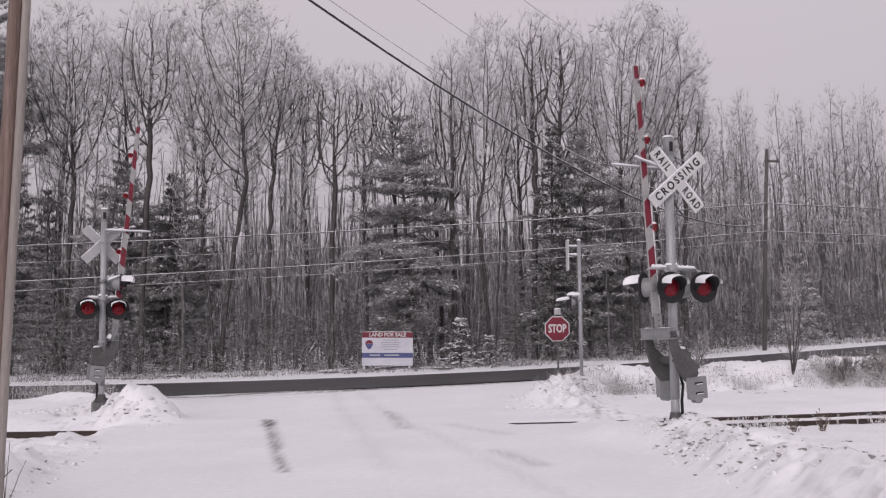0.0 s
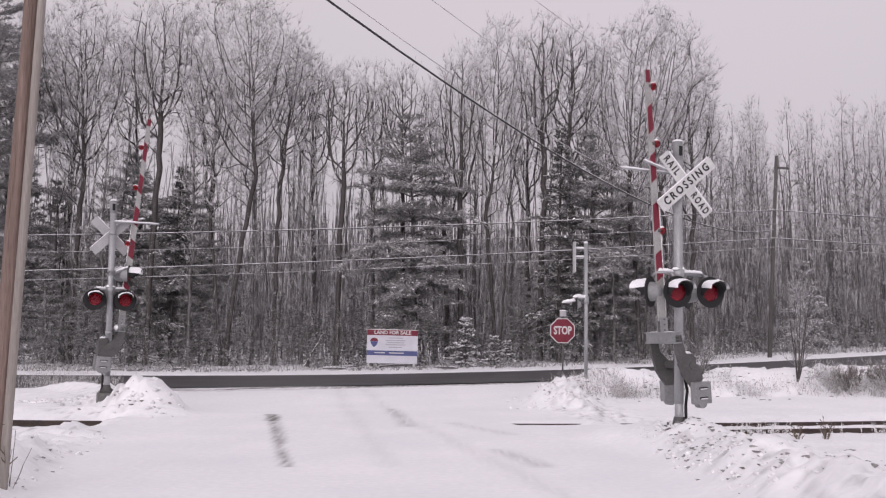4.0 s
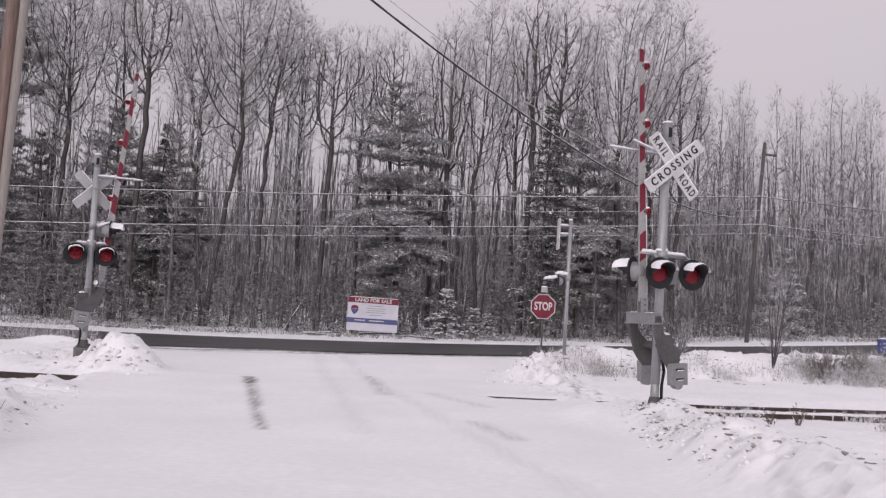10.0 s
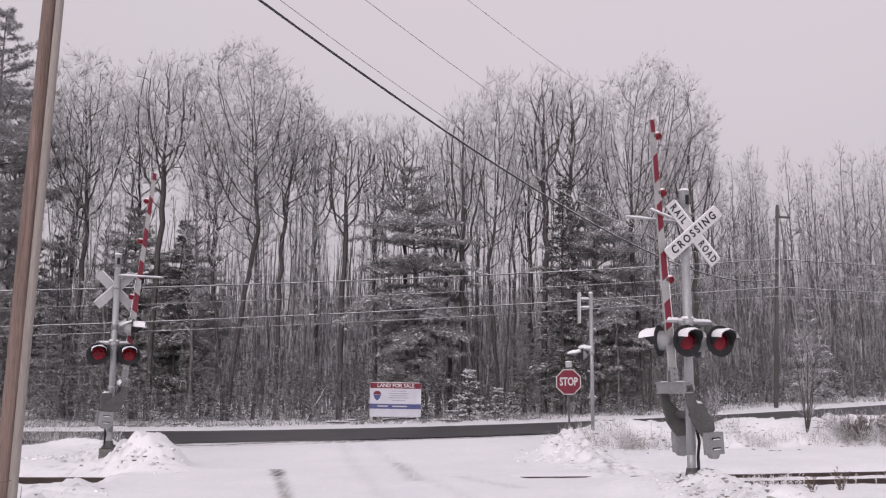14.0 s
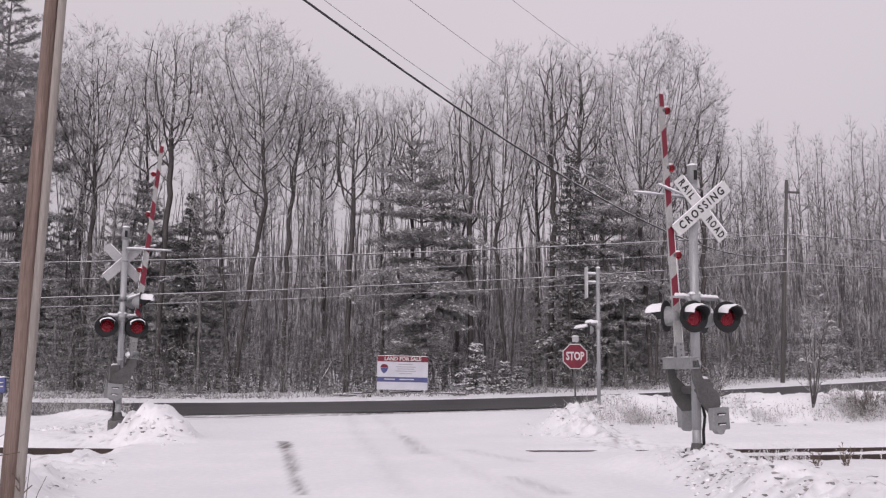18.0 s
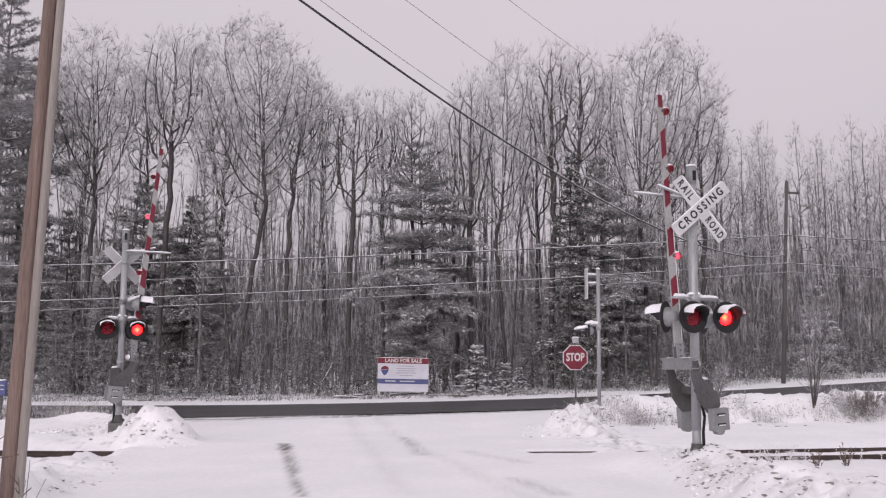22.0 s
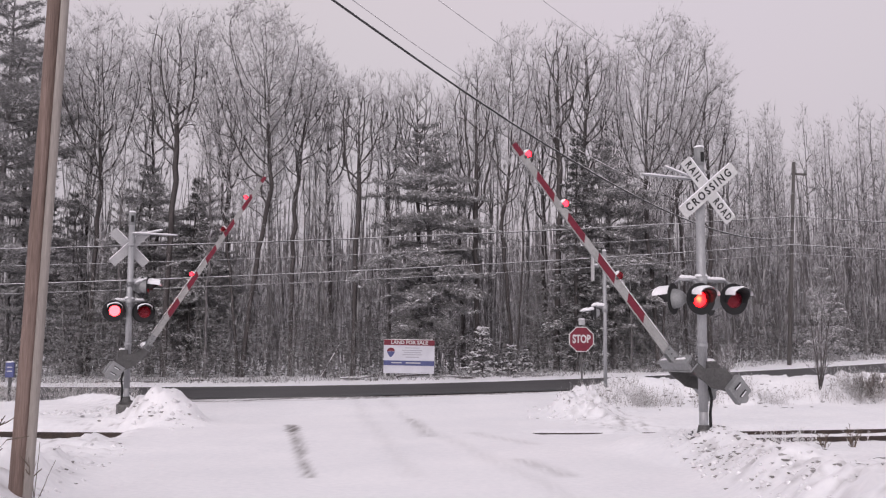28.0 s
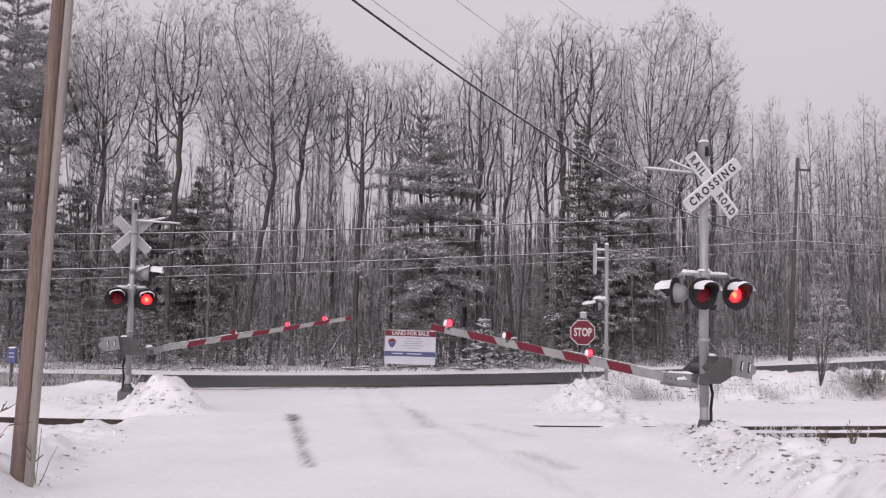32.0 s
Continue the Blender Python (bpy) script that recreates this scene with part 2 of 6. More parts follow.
# paler copy of the bark: frost, and some haze painted into the colour
M_PALEBARK = frosted("frosted_hazed_bark", (0.15, 0.142, 0.143), (0.66, 0.65, 0.67), 0.40, 2.5, 0.95, 0.25)
M_TWIG = frosted("frosted_twigs", (0.185, 0.176, 0.178), (0.66, 0.65, 0.67), 0.52, 1.6, 0.95, 0.25, island=True)
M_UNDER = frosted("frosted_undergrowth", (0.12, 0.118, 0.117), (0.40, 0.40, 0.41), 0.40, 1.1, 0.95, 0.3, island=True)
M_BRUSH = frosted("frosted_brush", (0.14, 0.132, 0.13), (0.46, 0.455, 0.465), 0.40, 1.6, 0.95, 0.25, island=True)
# the far wood's frost is paler, with distance haze put into its colour
M_FARWOOD = frosted("far_frosted_hazy_wood", (0.135, 0.127, 0.129), (0.68, 0.67, 0.69), 0.48, 0.9, 0.95, 0.2, island=True)
M_NEEDLE = frosted("frosted_needles", (0.09, 0.089, 0.089), (0.60, 0.60, 0.61), 0.42, 1.3, 0.9, 0.35, island=True)
M_PINE = frosted("frosted_pine_needles", (0.25, 0.247, 0.248), (0.66, 0.65, 0.67), 0.42, 1.0, 0.9, 0.3, island=True)
# dark grey for soil, and for the painted shade of small snow pits
M_CLOD = surf("earth_and_pit_shade", (0.11, 0.104, 0.10), (0.36, 0.345, 0.34), 6.0, 0.9, 0, 0.5, island=True)
M_RIME = frosted("snowy_weed", (0.33, 0.30, 0.28), (0.80, 0.79, 0.80), 0.75, 2.5, 0.95, 0.3, island=True)
M_WEED = frosted("frosted_dry_grass", (0.21, 0.188, 0.178), (0.70, 0.69, 0.70), 0.46, 2.5, 0.95, 0.3, island=True)
M_STEM = surf("dead_stems", (0.10, 0.075, 0.06), (0.20, 0.155, 0.12), 6.0, 0.9)
M_TRUCK = surf("dark_grey_truck_paint", (0.045, 0.044, 0.044), (0.07, 0.068, 0.067), 1.5, 0.35, 0.3, 0.02)
M_GLASS = plain("dark_truck_glass", (0.02, 0.024, 0.025), 0.08)
M_TYRE = surf("tyre_rubber", (0.02, 0.02, 0.02), (0.05, 0.048, 0.046), 6.0, 0.85, 0, 0.3)
M_RIM = surf("dull_rim", (0.20, 0.2, 0.2), (0.32, 0.32, 0.32), 6.0, 0.4, 0.6)
M_CHROME = plain("chrome_trim", (0.42, 0.42, 0.43), 0.25, 0.9)
M_HEAD = plain("headlight_lens", (0.75, 0.62, 0.55), 0.15)
M_TAIL = plain("tail_light_lens", (0.5, 0.03, 0.04), 0.2)
M_CONC = surf("concrete", (0.10, 0.098, 0.095), (0.2, 0.195, 0.19), 4.0, 0.9, 0, 0.3)


# ---- building helpers ----
def mesh_from(name, verts, faces):
    """A mesh from numpy arrays: verts (n, 3), faces (m, 3 or 4)."""
    me = bpy.data.meshes.new(name)
    k = faces.shape[1]
    me.vertices.add(len(verts))
    me.vertices.foreach_set("co", np.ascontiguousarray(verts, dtype=np.float32).ravel())
    me.loops.add(faces.size)
    me.loops.foreach_set("vertex_index", np.ascontiguousarray(faces, dtype=np.int32).ravel())
    me.polygons.add(len(faces))
    me.polygons.foreach_set("loop_start", np.arange(0, faces.size, k, dtype=np.int32))
    me.update(calc_edges=True)
    me.validate()
    return me


def prisms(seg, sides):
    """Tapered open tubes from rows p0, p1, r0, r1. Returns verts and quad faces."""
    seg = np.asarray(seg, dtype=float)
    p0, p1, r0, r1 = seg[:, 0:3], seg[:, 3:6], seg[:, 6], seg[:, 7]
    d = p1 - p0
    d /= np.linalg.norm(d, axis=1, keepdims=True) + 1e-9
    ref = np.where(np.abs(d[:, 2:3]) > 0.9, [[1.0, 0, 0]], [[0, 0, 1.0]])
    a = np.cross(d, ref)
    a /= np.linalg.norm(a, axis=1, keepdims=True) + 1e-9
    b = np.cross(d, a)
    ang = np.arange(sides) * 2 * np.pi / sides
    ring = np.cos(ang)[None, :, None] * a[:, None] + np.sin(ang)[None, :, None] * b[:, None]
    v = np.stack([p0[:, None] + ring * r0[:, None, None], p1[:, None] + ring * r1[:, None, None]], 1)
    n = len(seg)
    base = np.arange(n)[:, None] * 2 * sides
    i = np.arange(sides)[None]
    j = (i + 1) % sides
    f = np.stack([base + i, base + j, base + sides + j, base + sides + i], 2)
    return v.reshape(-1, 3), f.reshape(-1, 4)


def spikes(seg):
    """Thin three-sided cones from rows p0, p1, r0, r1. Returns verts and triangles."""
    v, q = prisms(seg, 3)
    n = len(seg)
    v = v.reshape(n, 6, 3)[:, :4].copy()
    v[:, 3] = np.asarray(seg)[:, 3:6]
    b = np.arange(n)[:, None, None] * 4
    return v.reshape(-1, 3), (b + np.array([[0, 1, 3], [1, 2, 3], [2, 0, 3]])[None]).reshape(-1, 3)


def solid(name, me, mat, parent=None, label="", smooth=False):
    me.materials.append(mat)
    if smooth:
        me.polygons.foreach_set("use_smooth", np.ones(len(me.polygons), dtype=bool))
    ob = new(name, me)
    if parent:
        ob.parent = parent
    if label:
        ob["label"] = label
    return ob


def part(name, bm, mat, parent=None, label="", smooth=False):
    me = bpy.data.meshes.new(name)
    bmesh.ops.recalc_face_normals(bm, faces=bm.faces)
    bm.to_mesh(me)
    bm.free()
    return solid(name, me, mat, parent, label, smooth)


def thing(name, m, label, category, group="", kind=""):
    e = new(name)
    e.empty_display_size = 0.2
    e.matrix_basis = m
    return tagged(e, label, category, group, kind)


def add_box(bm, c, s, m=None, bevel=0.0):
    r = bmesh.ops.create_cube(bm, size=1.0, matrix=(m or Matrix()) @ Matrix.Translation(c) @ Matrix.Diagonal((*s, 1)))
    if bevel:
        es = list({e for v in r["verts"] for e in v.link_edges})
        bmesh.ops.bevel(bm, geom=es, offset=bevel, segments=2, affect='EDGES', profile=0.7)


def add_tube(bm, p0, p1, r0, r1=None, n=12):
    p0, p1 = Vector(p0), Vector(p1)
    d = p1 - p0
    m = Matrix.Translation((p0 + p1) / 2) @ d.to_track_quat("Z", "Y").to_matrix().to_4x4()
    bmesh.ops.create_cone(bm, cap_ends=True, segments=n, radius1=r0, radius2=r0 if r1 is None else r1, depth=d.length, matrix=m)


def add_ball(bm, c, r, squash=(1, 1, 1), u=12, v=8, m=None):
    bmesh.ops.create_uvsphere(bm, u_segments=u, v_segments=v, radius=r, matrix=(m or Matrix()) @ Matrix.Translation(c) @ Matrix.Diagonal((*squash, 1)))


def add_prism(bm, outline, depth, m):
    """A plate: the outline in its x-z plane, thickened along y from 0 to depth."""
    a = [bm.verts.new(m @ Vector((x, 0, z))) for x, z in outline]
    b = [bm.verts.new(m @ Vector((x, depth, z))) for x, z in outline]
    bm.faces.new(a)
    bm.faces.new(b[::-1])
    k = len(outline)
    for i in range(k):
        bm.faces.new((a[i], a[(i + 1) % k], b[(i + 1) % k], b[i]))


def box_part(name, c, s, mat, parent, label="", bevel=0.004, m=None):
    bm = bmesh.new()
    add_box(bm, c, s, m, bevel)
    return part(name, bm, mat, parent, label)


def tube_part(name, p0, p1, r, mat, parent, label="", r1=None, n=12):
    bm = bmesh.new()
    add_tube(bm, p0, p1, r, r1, n)
    return part(name, bm, mat, parent, label, True)


def snow_ridge(name, p0, p1, w, h, parent, seed=0, n=9):
    """A lumpy strip of lying snow between two points."""
    rnd = random.Random(seed)
    p0, p1 = Vector(p0), Vector(p1)
    d = p1 - p0
    side = Vector((-d.y, d.x, 0)).normalized() if abs(d.x) + abs(d.y) > 1e-4 else Vector((1, 0, 0))
    bm = bmesh.new()
    rings = []
    for i in range(n + 1):
        p = p0 + d * (i / n)
        e = 1.0 if 0 < i < n else 0.45
        hw, hh = w / 2 * e * rnd.uniform(0.8, 1.15), h * e * rnd.uniform(0.7, 1.2)
        rings.append([bm.verts.new(p + side * a * hw + Vector((0, 0, b * hh))) for a, b in
                      ((-1, 0), (-0.9, 0.5), (-0.45, 0.95), (0.1, 1.0), (0.6, 0.85), (0.95, 0.4), (1, 0), (0, -0.15))])
    for a, b in zip(rings, rings[1:]):
        for i in range(8):
            bm.faces.new((a[i], a[(i + 1) % 8], b[(i + 1) % 8], b[i]))
    bm.faces.new(rings[0])
    bm.faces.new(rings[-1][::-1])
    return part(name, bm, M_SNOWCAP, parent, "", True)


def lettering(text, size, m, mat, parent, width=None, space=1.0):
    """A word in the built-in font, as a thin raised mesh of its own."""
    cu = bpy.data.curves.new("lettering", 'FONT')
    cu.body, cu.size, cu.align_x, cu.align_y, cu.extrude, cu.offset = text, size, 'CENTER', 'CENTER', 0.001, size * 0.03
    cu.resolution_u, cu.space_character = 3, space
    tmp = new("lettering", cu)
    me = bpy.data.meshes.new_from_object(tmp.evaluated_get(bpy.context.evaluated_depsgraph_get()))
    bpy.data.objects.remove(tmp)
    me.materials.clear()
    xs = [v.co.x for v in me.vertices]
    k = width / (max(xs) - min(xs)) if width else 1.0
    me.transform(m @ Matrix.Diagonal((k, 1, 1, 1)))
    return solid("lettering", me, mat, parent)


# ---- terrain ----
def lattice(x, y, seed):
    """Smooth value noise in -1..1."""
    xi, yi = np.floor(x).astype(int), np.floor(y).astype(int)
    fx, fy = x - xi, y - yi
    fx, fy = fx * fx * (3 - 2 * fx), fy * fy * (3 - 2 * fy)

    def h(a, b):
        v = np.sin(a * 127.1 + b * 311.7 + seed * 74.7) * 43758.5453
        return 2 * (v - np.floor(v)) - 1
    return (h(xi, yi) * (1 - fx) + h(xi + 1, yi) * fx) * (1 - fy) + (h(xi, yi + 1) * (1 - fx) + h(xi + 1, yi + 1) * fx) * fy


def ramp(v, a, b):
    t = np.clip((v - a) / (b - a), 0, 1)
    return t * t * (3 - 2 * t)


SKEW = 0.15
ROAD_NEAR, ROAD_FAR = 32.4, 42.4


def road_z(x):
    x = np.clip(x, -20, 24)
    return 0.30 + 0.018 * x + 0.0009 * x * x


def heap(x, y, cx, cy, rx, ry, h):
    return h * np.exp(-(((x - cx) / rx) ** 2 + ((y - cy) / ry) ** 2) ** 1.6)


def edge_left(y):
    return np.interp(y, [0, 9, 12, 16, 20, 24, 27, 29, 32], [-3.4, -4.2, -4.7, -5.5, -6.3, -6.9, -8.2, -10.5, -16])


def edge_right(y):
    return np.interp(y, [0, 9, 12, 14, 17, 20, 24, 28, 30, 32], [2.9, 3.1, 3.3, 3.5, 3.5, 3.4, 2.6, 2.9, 4.2, 9])


def rail_y(x):
    x = np.asarray(x, float)
    return 20.83 + 0.17 * np.logaddexp(0, x - 4.5) + 0.18 * np.logaddexp(0, -(x + 5.0) / 1.5)


def ground_z(x, y, detail=True):
    x, y = np.asarray(x, float), np.asarray(y, float)
    yn, yf = ROAD_NEAR + SKEW * x, ROAD_FAR + SKEW * x
    rz = road_z(x)
    z = rz * ramp(y, 23, yn)
    z = z + 0.22 * (1 - ramp(y, 3, 13))
    z = z + 0.045 * ramp(y, 16, 18) * (1 - ramp(y, 22.5, 25))
    left, right = edge_left(y) - x, x - edge_right(y)
    out = np.maximum(left, right)
    off = ramp(out, -0.1, 1.0)
    near = 1 - ramp(y, yn - 3.0, yn - 0.6)
    # ploughed banks along the side road
    bank = np.exp(-((out - 0.9) / 0.8) ** 2) * near
    bl = 0.20 * ramp(left, -0.3, 0.6) * (1 - ramp(y, 13, 15.5) * (1 - ramp(y, 22.0, 23.5)))
    br = np.interp(y, [0, 10, 13, 15.5, 17.3, 18.2, 21.5, 23.5, 27, 33], [0.30, 0.30, 0.30, 0.22, 0.10, -0.02, 0.0, 0.08, 0.16, 0.1]) * ramp(right, -0.3, 0.6)
    z = z + bank * (bl + br)
    # fields on both sides
    dip = np.exp(-((y - rail_y(x) + 0.75) / 1.9) ** 4) * ramp(right, 0.5, 1.6) + 1.6 * np.exp(-((y - rail_y(x) + 0.6) / 1.3) ** 4) * ramp(left, 0.3, 1.2)
    fr = np.interp(y, [0, 9, 13, 15.8, 17.6, 22, 23.5, 26.5, 27.6, 28.5, 29.2, 30.2, 31, 34], [0.32, 0.28, 0.22, 0.16, 0.0, 0.0, 0.06, 0.0, -0.03, 0.34, 0.42, 0.38, 0.28, 0.10])
    fl = np.interp(y, [0, 9, 13, 15, 17, 22, 23.5, 27, 31, 34], [0.45, 0.38, 0.28, 0.14, 0.04, 0.04, 0.18, 0.18, 0.15, 0.1])
    z = z + near * off * (fr * ramp(right, 0.2, 1.4) + fl * ramp(left, 0.0, 1.2))
    z = z - 0.175 * dip * (1 - 0.55 * np.exp(-((y - rail_y(x) + 0.75) / 0.58) ** 4) * ramp(right, 0.5, 1.6))
    z = z - 0.12 * ramp(x, 1.5, 2.2) * (1 - ramp(x, 3.3, 3.8)) * np.exp(-((y - 20.60) / 0.35) ** 2)
    z = z + heap(x, y, -6.85, 23.4, 0.72, 0.85, 0.74) + heap(x, y, -6.5, 22.5, 0.8, 0.6, 0.16)
    z = z + heap(x, y, 3.6, 25.6, 0.85, 1.4, 0.36) + heap(x, y, 4.2, 15.7, 0.8, 0.8, 0.20) + heap(x, y, 3.7, 17.0, 0.75, 0.9, 0.26) - heap(x, y, -8.5, 23.7, 0.6, 0.5, 0.28)
    # the ditch bank before the main road, on the right
    z = z + 0.10 * ramp(x, 3.5, 5.5) * np.exp(-((y - 29.6) / 1.0) ** 2)
    # level bed for the main road, and the woods behind it
    bed = ramp(y, yn - 0.4, yn + 0.1) * (1 - ramp(y, yf - 0.1, yf + 0.5))
    z = z * (1 - bed) + (rz - 0.05) * bed
    z = z + ramp(y, yf, yf + 1.2) * 0.12 + np.clip(y - yf - 2, 0, 60) * 0.012
    if detail:
        lump = off * near * (0.25 + 0.5 * ramp(left, -0.1, 0.6) * (1 - ramp(y, 17, 19.5)) + 0.3 * ramp(right, 0.1, 0.8) * (1 - ramp(y, 15.5, 17.5)) + 0.9 * ramp(right, 1.0, 2.0) * ramp(y, 27.2, 28.2) + 0.75 * bank + heap(x, y, -6.85, 23.2, 1.1, 1.1, 1.6) + heap(x, y, 3.6, 25.6, 1.2, 1.8, 1.5))
        z = z + lump * (0.06 * lattice(x * 1.1, y * 1.1, 1) + 0.065 * lattice(x * 2.7, y * 2.7, 2) + 0.06 * np.abs(lattice(x * 5, y * 5, 3)) + 0.035 * lattice(x * 9, y * 9, 7))
        hp = heap(x, y, -6.85, 23.3, 0.9, 1.0, 1.0) + heap(x, y, 3.6, 25.6, 1.0, 1.5, 0.8)
        z = z + hp * (0.16 * lattice(x * 2.3, y * 2.3, 41) + 0.20 * np.abs(lattice(x * 4.5, y * 4.5, 42)) - 0.08 + 0.09 * lattice(x * 9, y * 9, 43))
        z = z + 0.02 * lattice(x * 0.4, y * 0.4, 4) + 0.006 * lattice(x * 2.2, y * 0.9, 5) * (1 - off)
        z = z + ramp(y, yf, yf + 2) * (0.10 * lattice(x * 0.9, y * 0.9, 8) + 0.08 * np.abs(lattice(x * 2.5, y * 2.5, 9)))
    return z


def gz(x, y):
    return float(ground_z(np.array([x]), np.array([y]))[0])


def graded(lo, hi, step, reach):
    v = list(np.arange(lo, hi + step / 2, step))
    s = step
    while v[-1] < hi + reach:
        s *= 1.22
        v.append(v[-1] + s)
    s = step
    while v[0] > lo - reach:
        s *= 1.22
        v.insert(0, v[0] - s)
    return np.array(v)


def streak(x, y, pts, w):
    """Nearness to a bent line, 1 on it and 0 beyond the width w."""
    best = np.zeros_like(x)
    for (x0, y0), (x1, y1) in zip(pts, pts[1:]):
        dx, dy = x1 - x0, y1 - y0
        t = np.clip(((x - x0) * dx + (y - y0) * dy) / (dx * dx + dy * dy), 0, 1)
        best = np.maximum(best, 1 - np.hypot(x - x0 - t * dx, y - y0 - t * dy) / w)
    return np.clip(best, 0, 1)


def build_ground():
    xs, ys = graded(-12, 14, 0.1, 900), graded(7, 36, 0.1, 900)
    gx, gy = np.meshgrid(xs, ys)
    z = ground_z(gx, gy)
    v = np.stack([gx, gy, z], 2).reshape(-1, 3)
    nx, ny = len(xs), len(ys)
    i = (np.arange(ny - 1)[:, None] * nx + np.arange(nx - 1)[None]).ravel()
    me = mesh_from("ground", v, np.stack([i, i + 1, i + nx + 1, i + nx], 1))
    x, y = v[:, 0], v[:, 1]
    d = 1.6 * streak(x, y, [(-3.72, 22.6), (-3.54, 21.8), (-3.42, 20.9)], 0.20)
    d += 0.8 * streak(x, y, [(-3.45, 21.0), (-2.65, 17.0), (-2.0, 13.8)], 0.13) + 0.35 * streak(x, y, [(-3.22, 20.6), (-2.5, 16.8)], 0.11)
    d += 0.34 * streak(x, y, [(-0.9, 24.5), (-0.4, 19.8)], 0.28) + 0.34 * streak(x, y, [(1.25, 15.9), (1.75, 14.0)], 0.3)
    d += 0.12 * streak(x, y, [(-2.0, 30), (-0.4, 21), (1.3, 13.5), (2.2, 8)], 0.3) + 0.10 * streak(x, y, [(-3.0, 31), (-2.0, 24), (-0.5, 14)], 0.3)
    d += 0.22 * streak(x, y, [(0.6, 20.5), (0.9, 19.6), (1.6, 18.0)], 0.3)
    d += 1.6 * streak(x, y, [(-9.0, 30.6), (-2.0, 31.6), (1.0, 32.2), (3.0, 32.6)], 1.1) * (0.55 + 0.5 * lattice(x * 0.55, y * 3.6, 12))
    d += 0.9 * streak(x, y, [(-8.6, 29.9), (-6.4, 30.1), (-4.6, 30.9)], 0.3) + 0.8 * streak(x, y, [(-4.0, 30.3), (-2.4, 30.7)], 0.2)
    d += 0.35 * streak(x, y, [(-7.6, 29.4), (-4.2, 30.0)], 0.35)
    d += (np.clip(lattice(x * 7, y * 7, 21) - 0.45, 0, 1) * 1.3 + np.clip(lattice(x * 4.3, y * 4.3, 22) - 0.5, 0, 1) * 1.4) * ramp(np.maximum(edge_left(y) - x, x - edge_right(y)), 0.1, 0.8) * (1 - ramp(np.maximum(edge_left(y) - x, x - edge_right(y)), 1.6, 3.0)) * (y < 27)
    at = me.attributes.new("dirt", 'FLOAT', 'POINT')
    at.data.foreach_set("value", np.clip(d, 0, 1).astype(np.float32))
    g = solid("ground", me, M_SNOW, smooth=True)
    return tagged(g, "snow-covered ground with ploughed banks beside the crossing", "snow", kind="structure")


build_ground()


def build_road():
    xs = graded(-45, 60, 1.0, 900)
    rows = [(ROAD_NEAR, 0.0), (ROAD_NEAR + 0.5, 0.02), (38.35, 0.07), (ROAD_FAR - 0.5, 0.02), (ROAD_FAR, 0.0)]
    v = np.array([[x, y + SKEW * x, float(road_z(x)) + h] for y, h in rows for x in xs])
    n = len(xs)
    f = np.array([[r * n + i, r * n + i + 1, (r + 1) * n + i + 1, (r + 1) * n + i] for r in range(len(rows) - 1) for i in range(n - 1)])
    tagged(solid("road", mesh_from("road", v, f), M_ROAD, smooth=True), "wet dark asphalt main road cleared of snow", "road", kind="structure")
    # slush that lies along both edges
    rnd = np.random.default_rng(4)
    for name, y0, w, h in (("snow_verge_far", ROAD_FAR - 0.1, 0.8, 0.05),):
        xs2 = graded(-24, 30, 0.25, 700)
        wob = lattice(xs2 * 0.8, xs2 * 0, 31) * 0.18 + lattice(xs2 * 3, xs2 * 0, 32) * 0.08
        prof = [(-w / 2, -0.03), (-w * 0.3, 0.6 * h), (0, h), (w * 0.3, 0.7 * h), (w / 2, -0.03)]
        v = np.array([[x, y0 + SKEW * x + a + wob[i] * (1 if abs(a) > w * 0.4 else 0.5), float(road_z(x)) + 0.02 + b + 0.02 * math.sin(7 * x)] for a, b in prof for i, x in enumerate(xs2)])
        n = len(xs2)
        f = np.array([[r * n + i, r * n + i + 1, (r + 1) * n + i + 1, (r + 1) * n + i] for r in range(4) for i in range(n - 1)])
        tagged(solid(name, mesh_from(name, v, f), M_SNOWCAP, smooth=True), "ridge of ploughed snow along the asphalt road", "snow", kind="structure")


build_road()


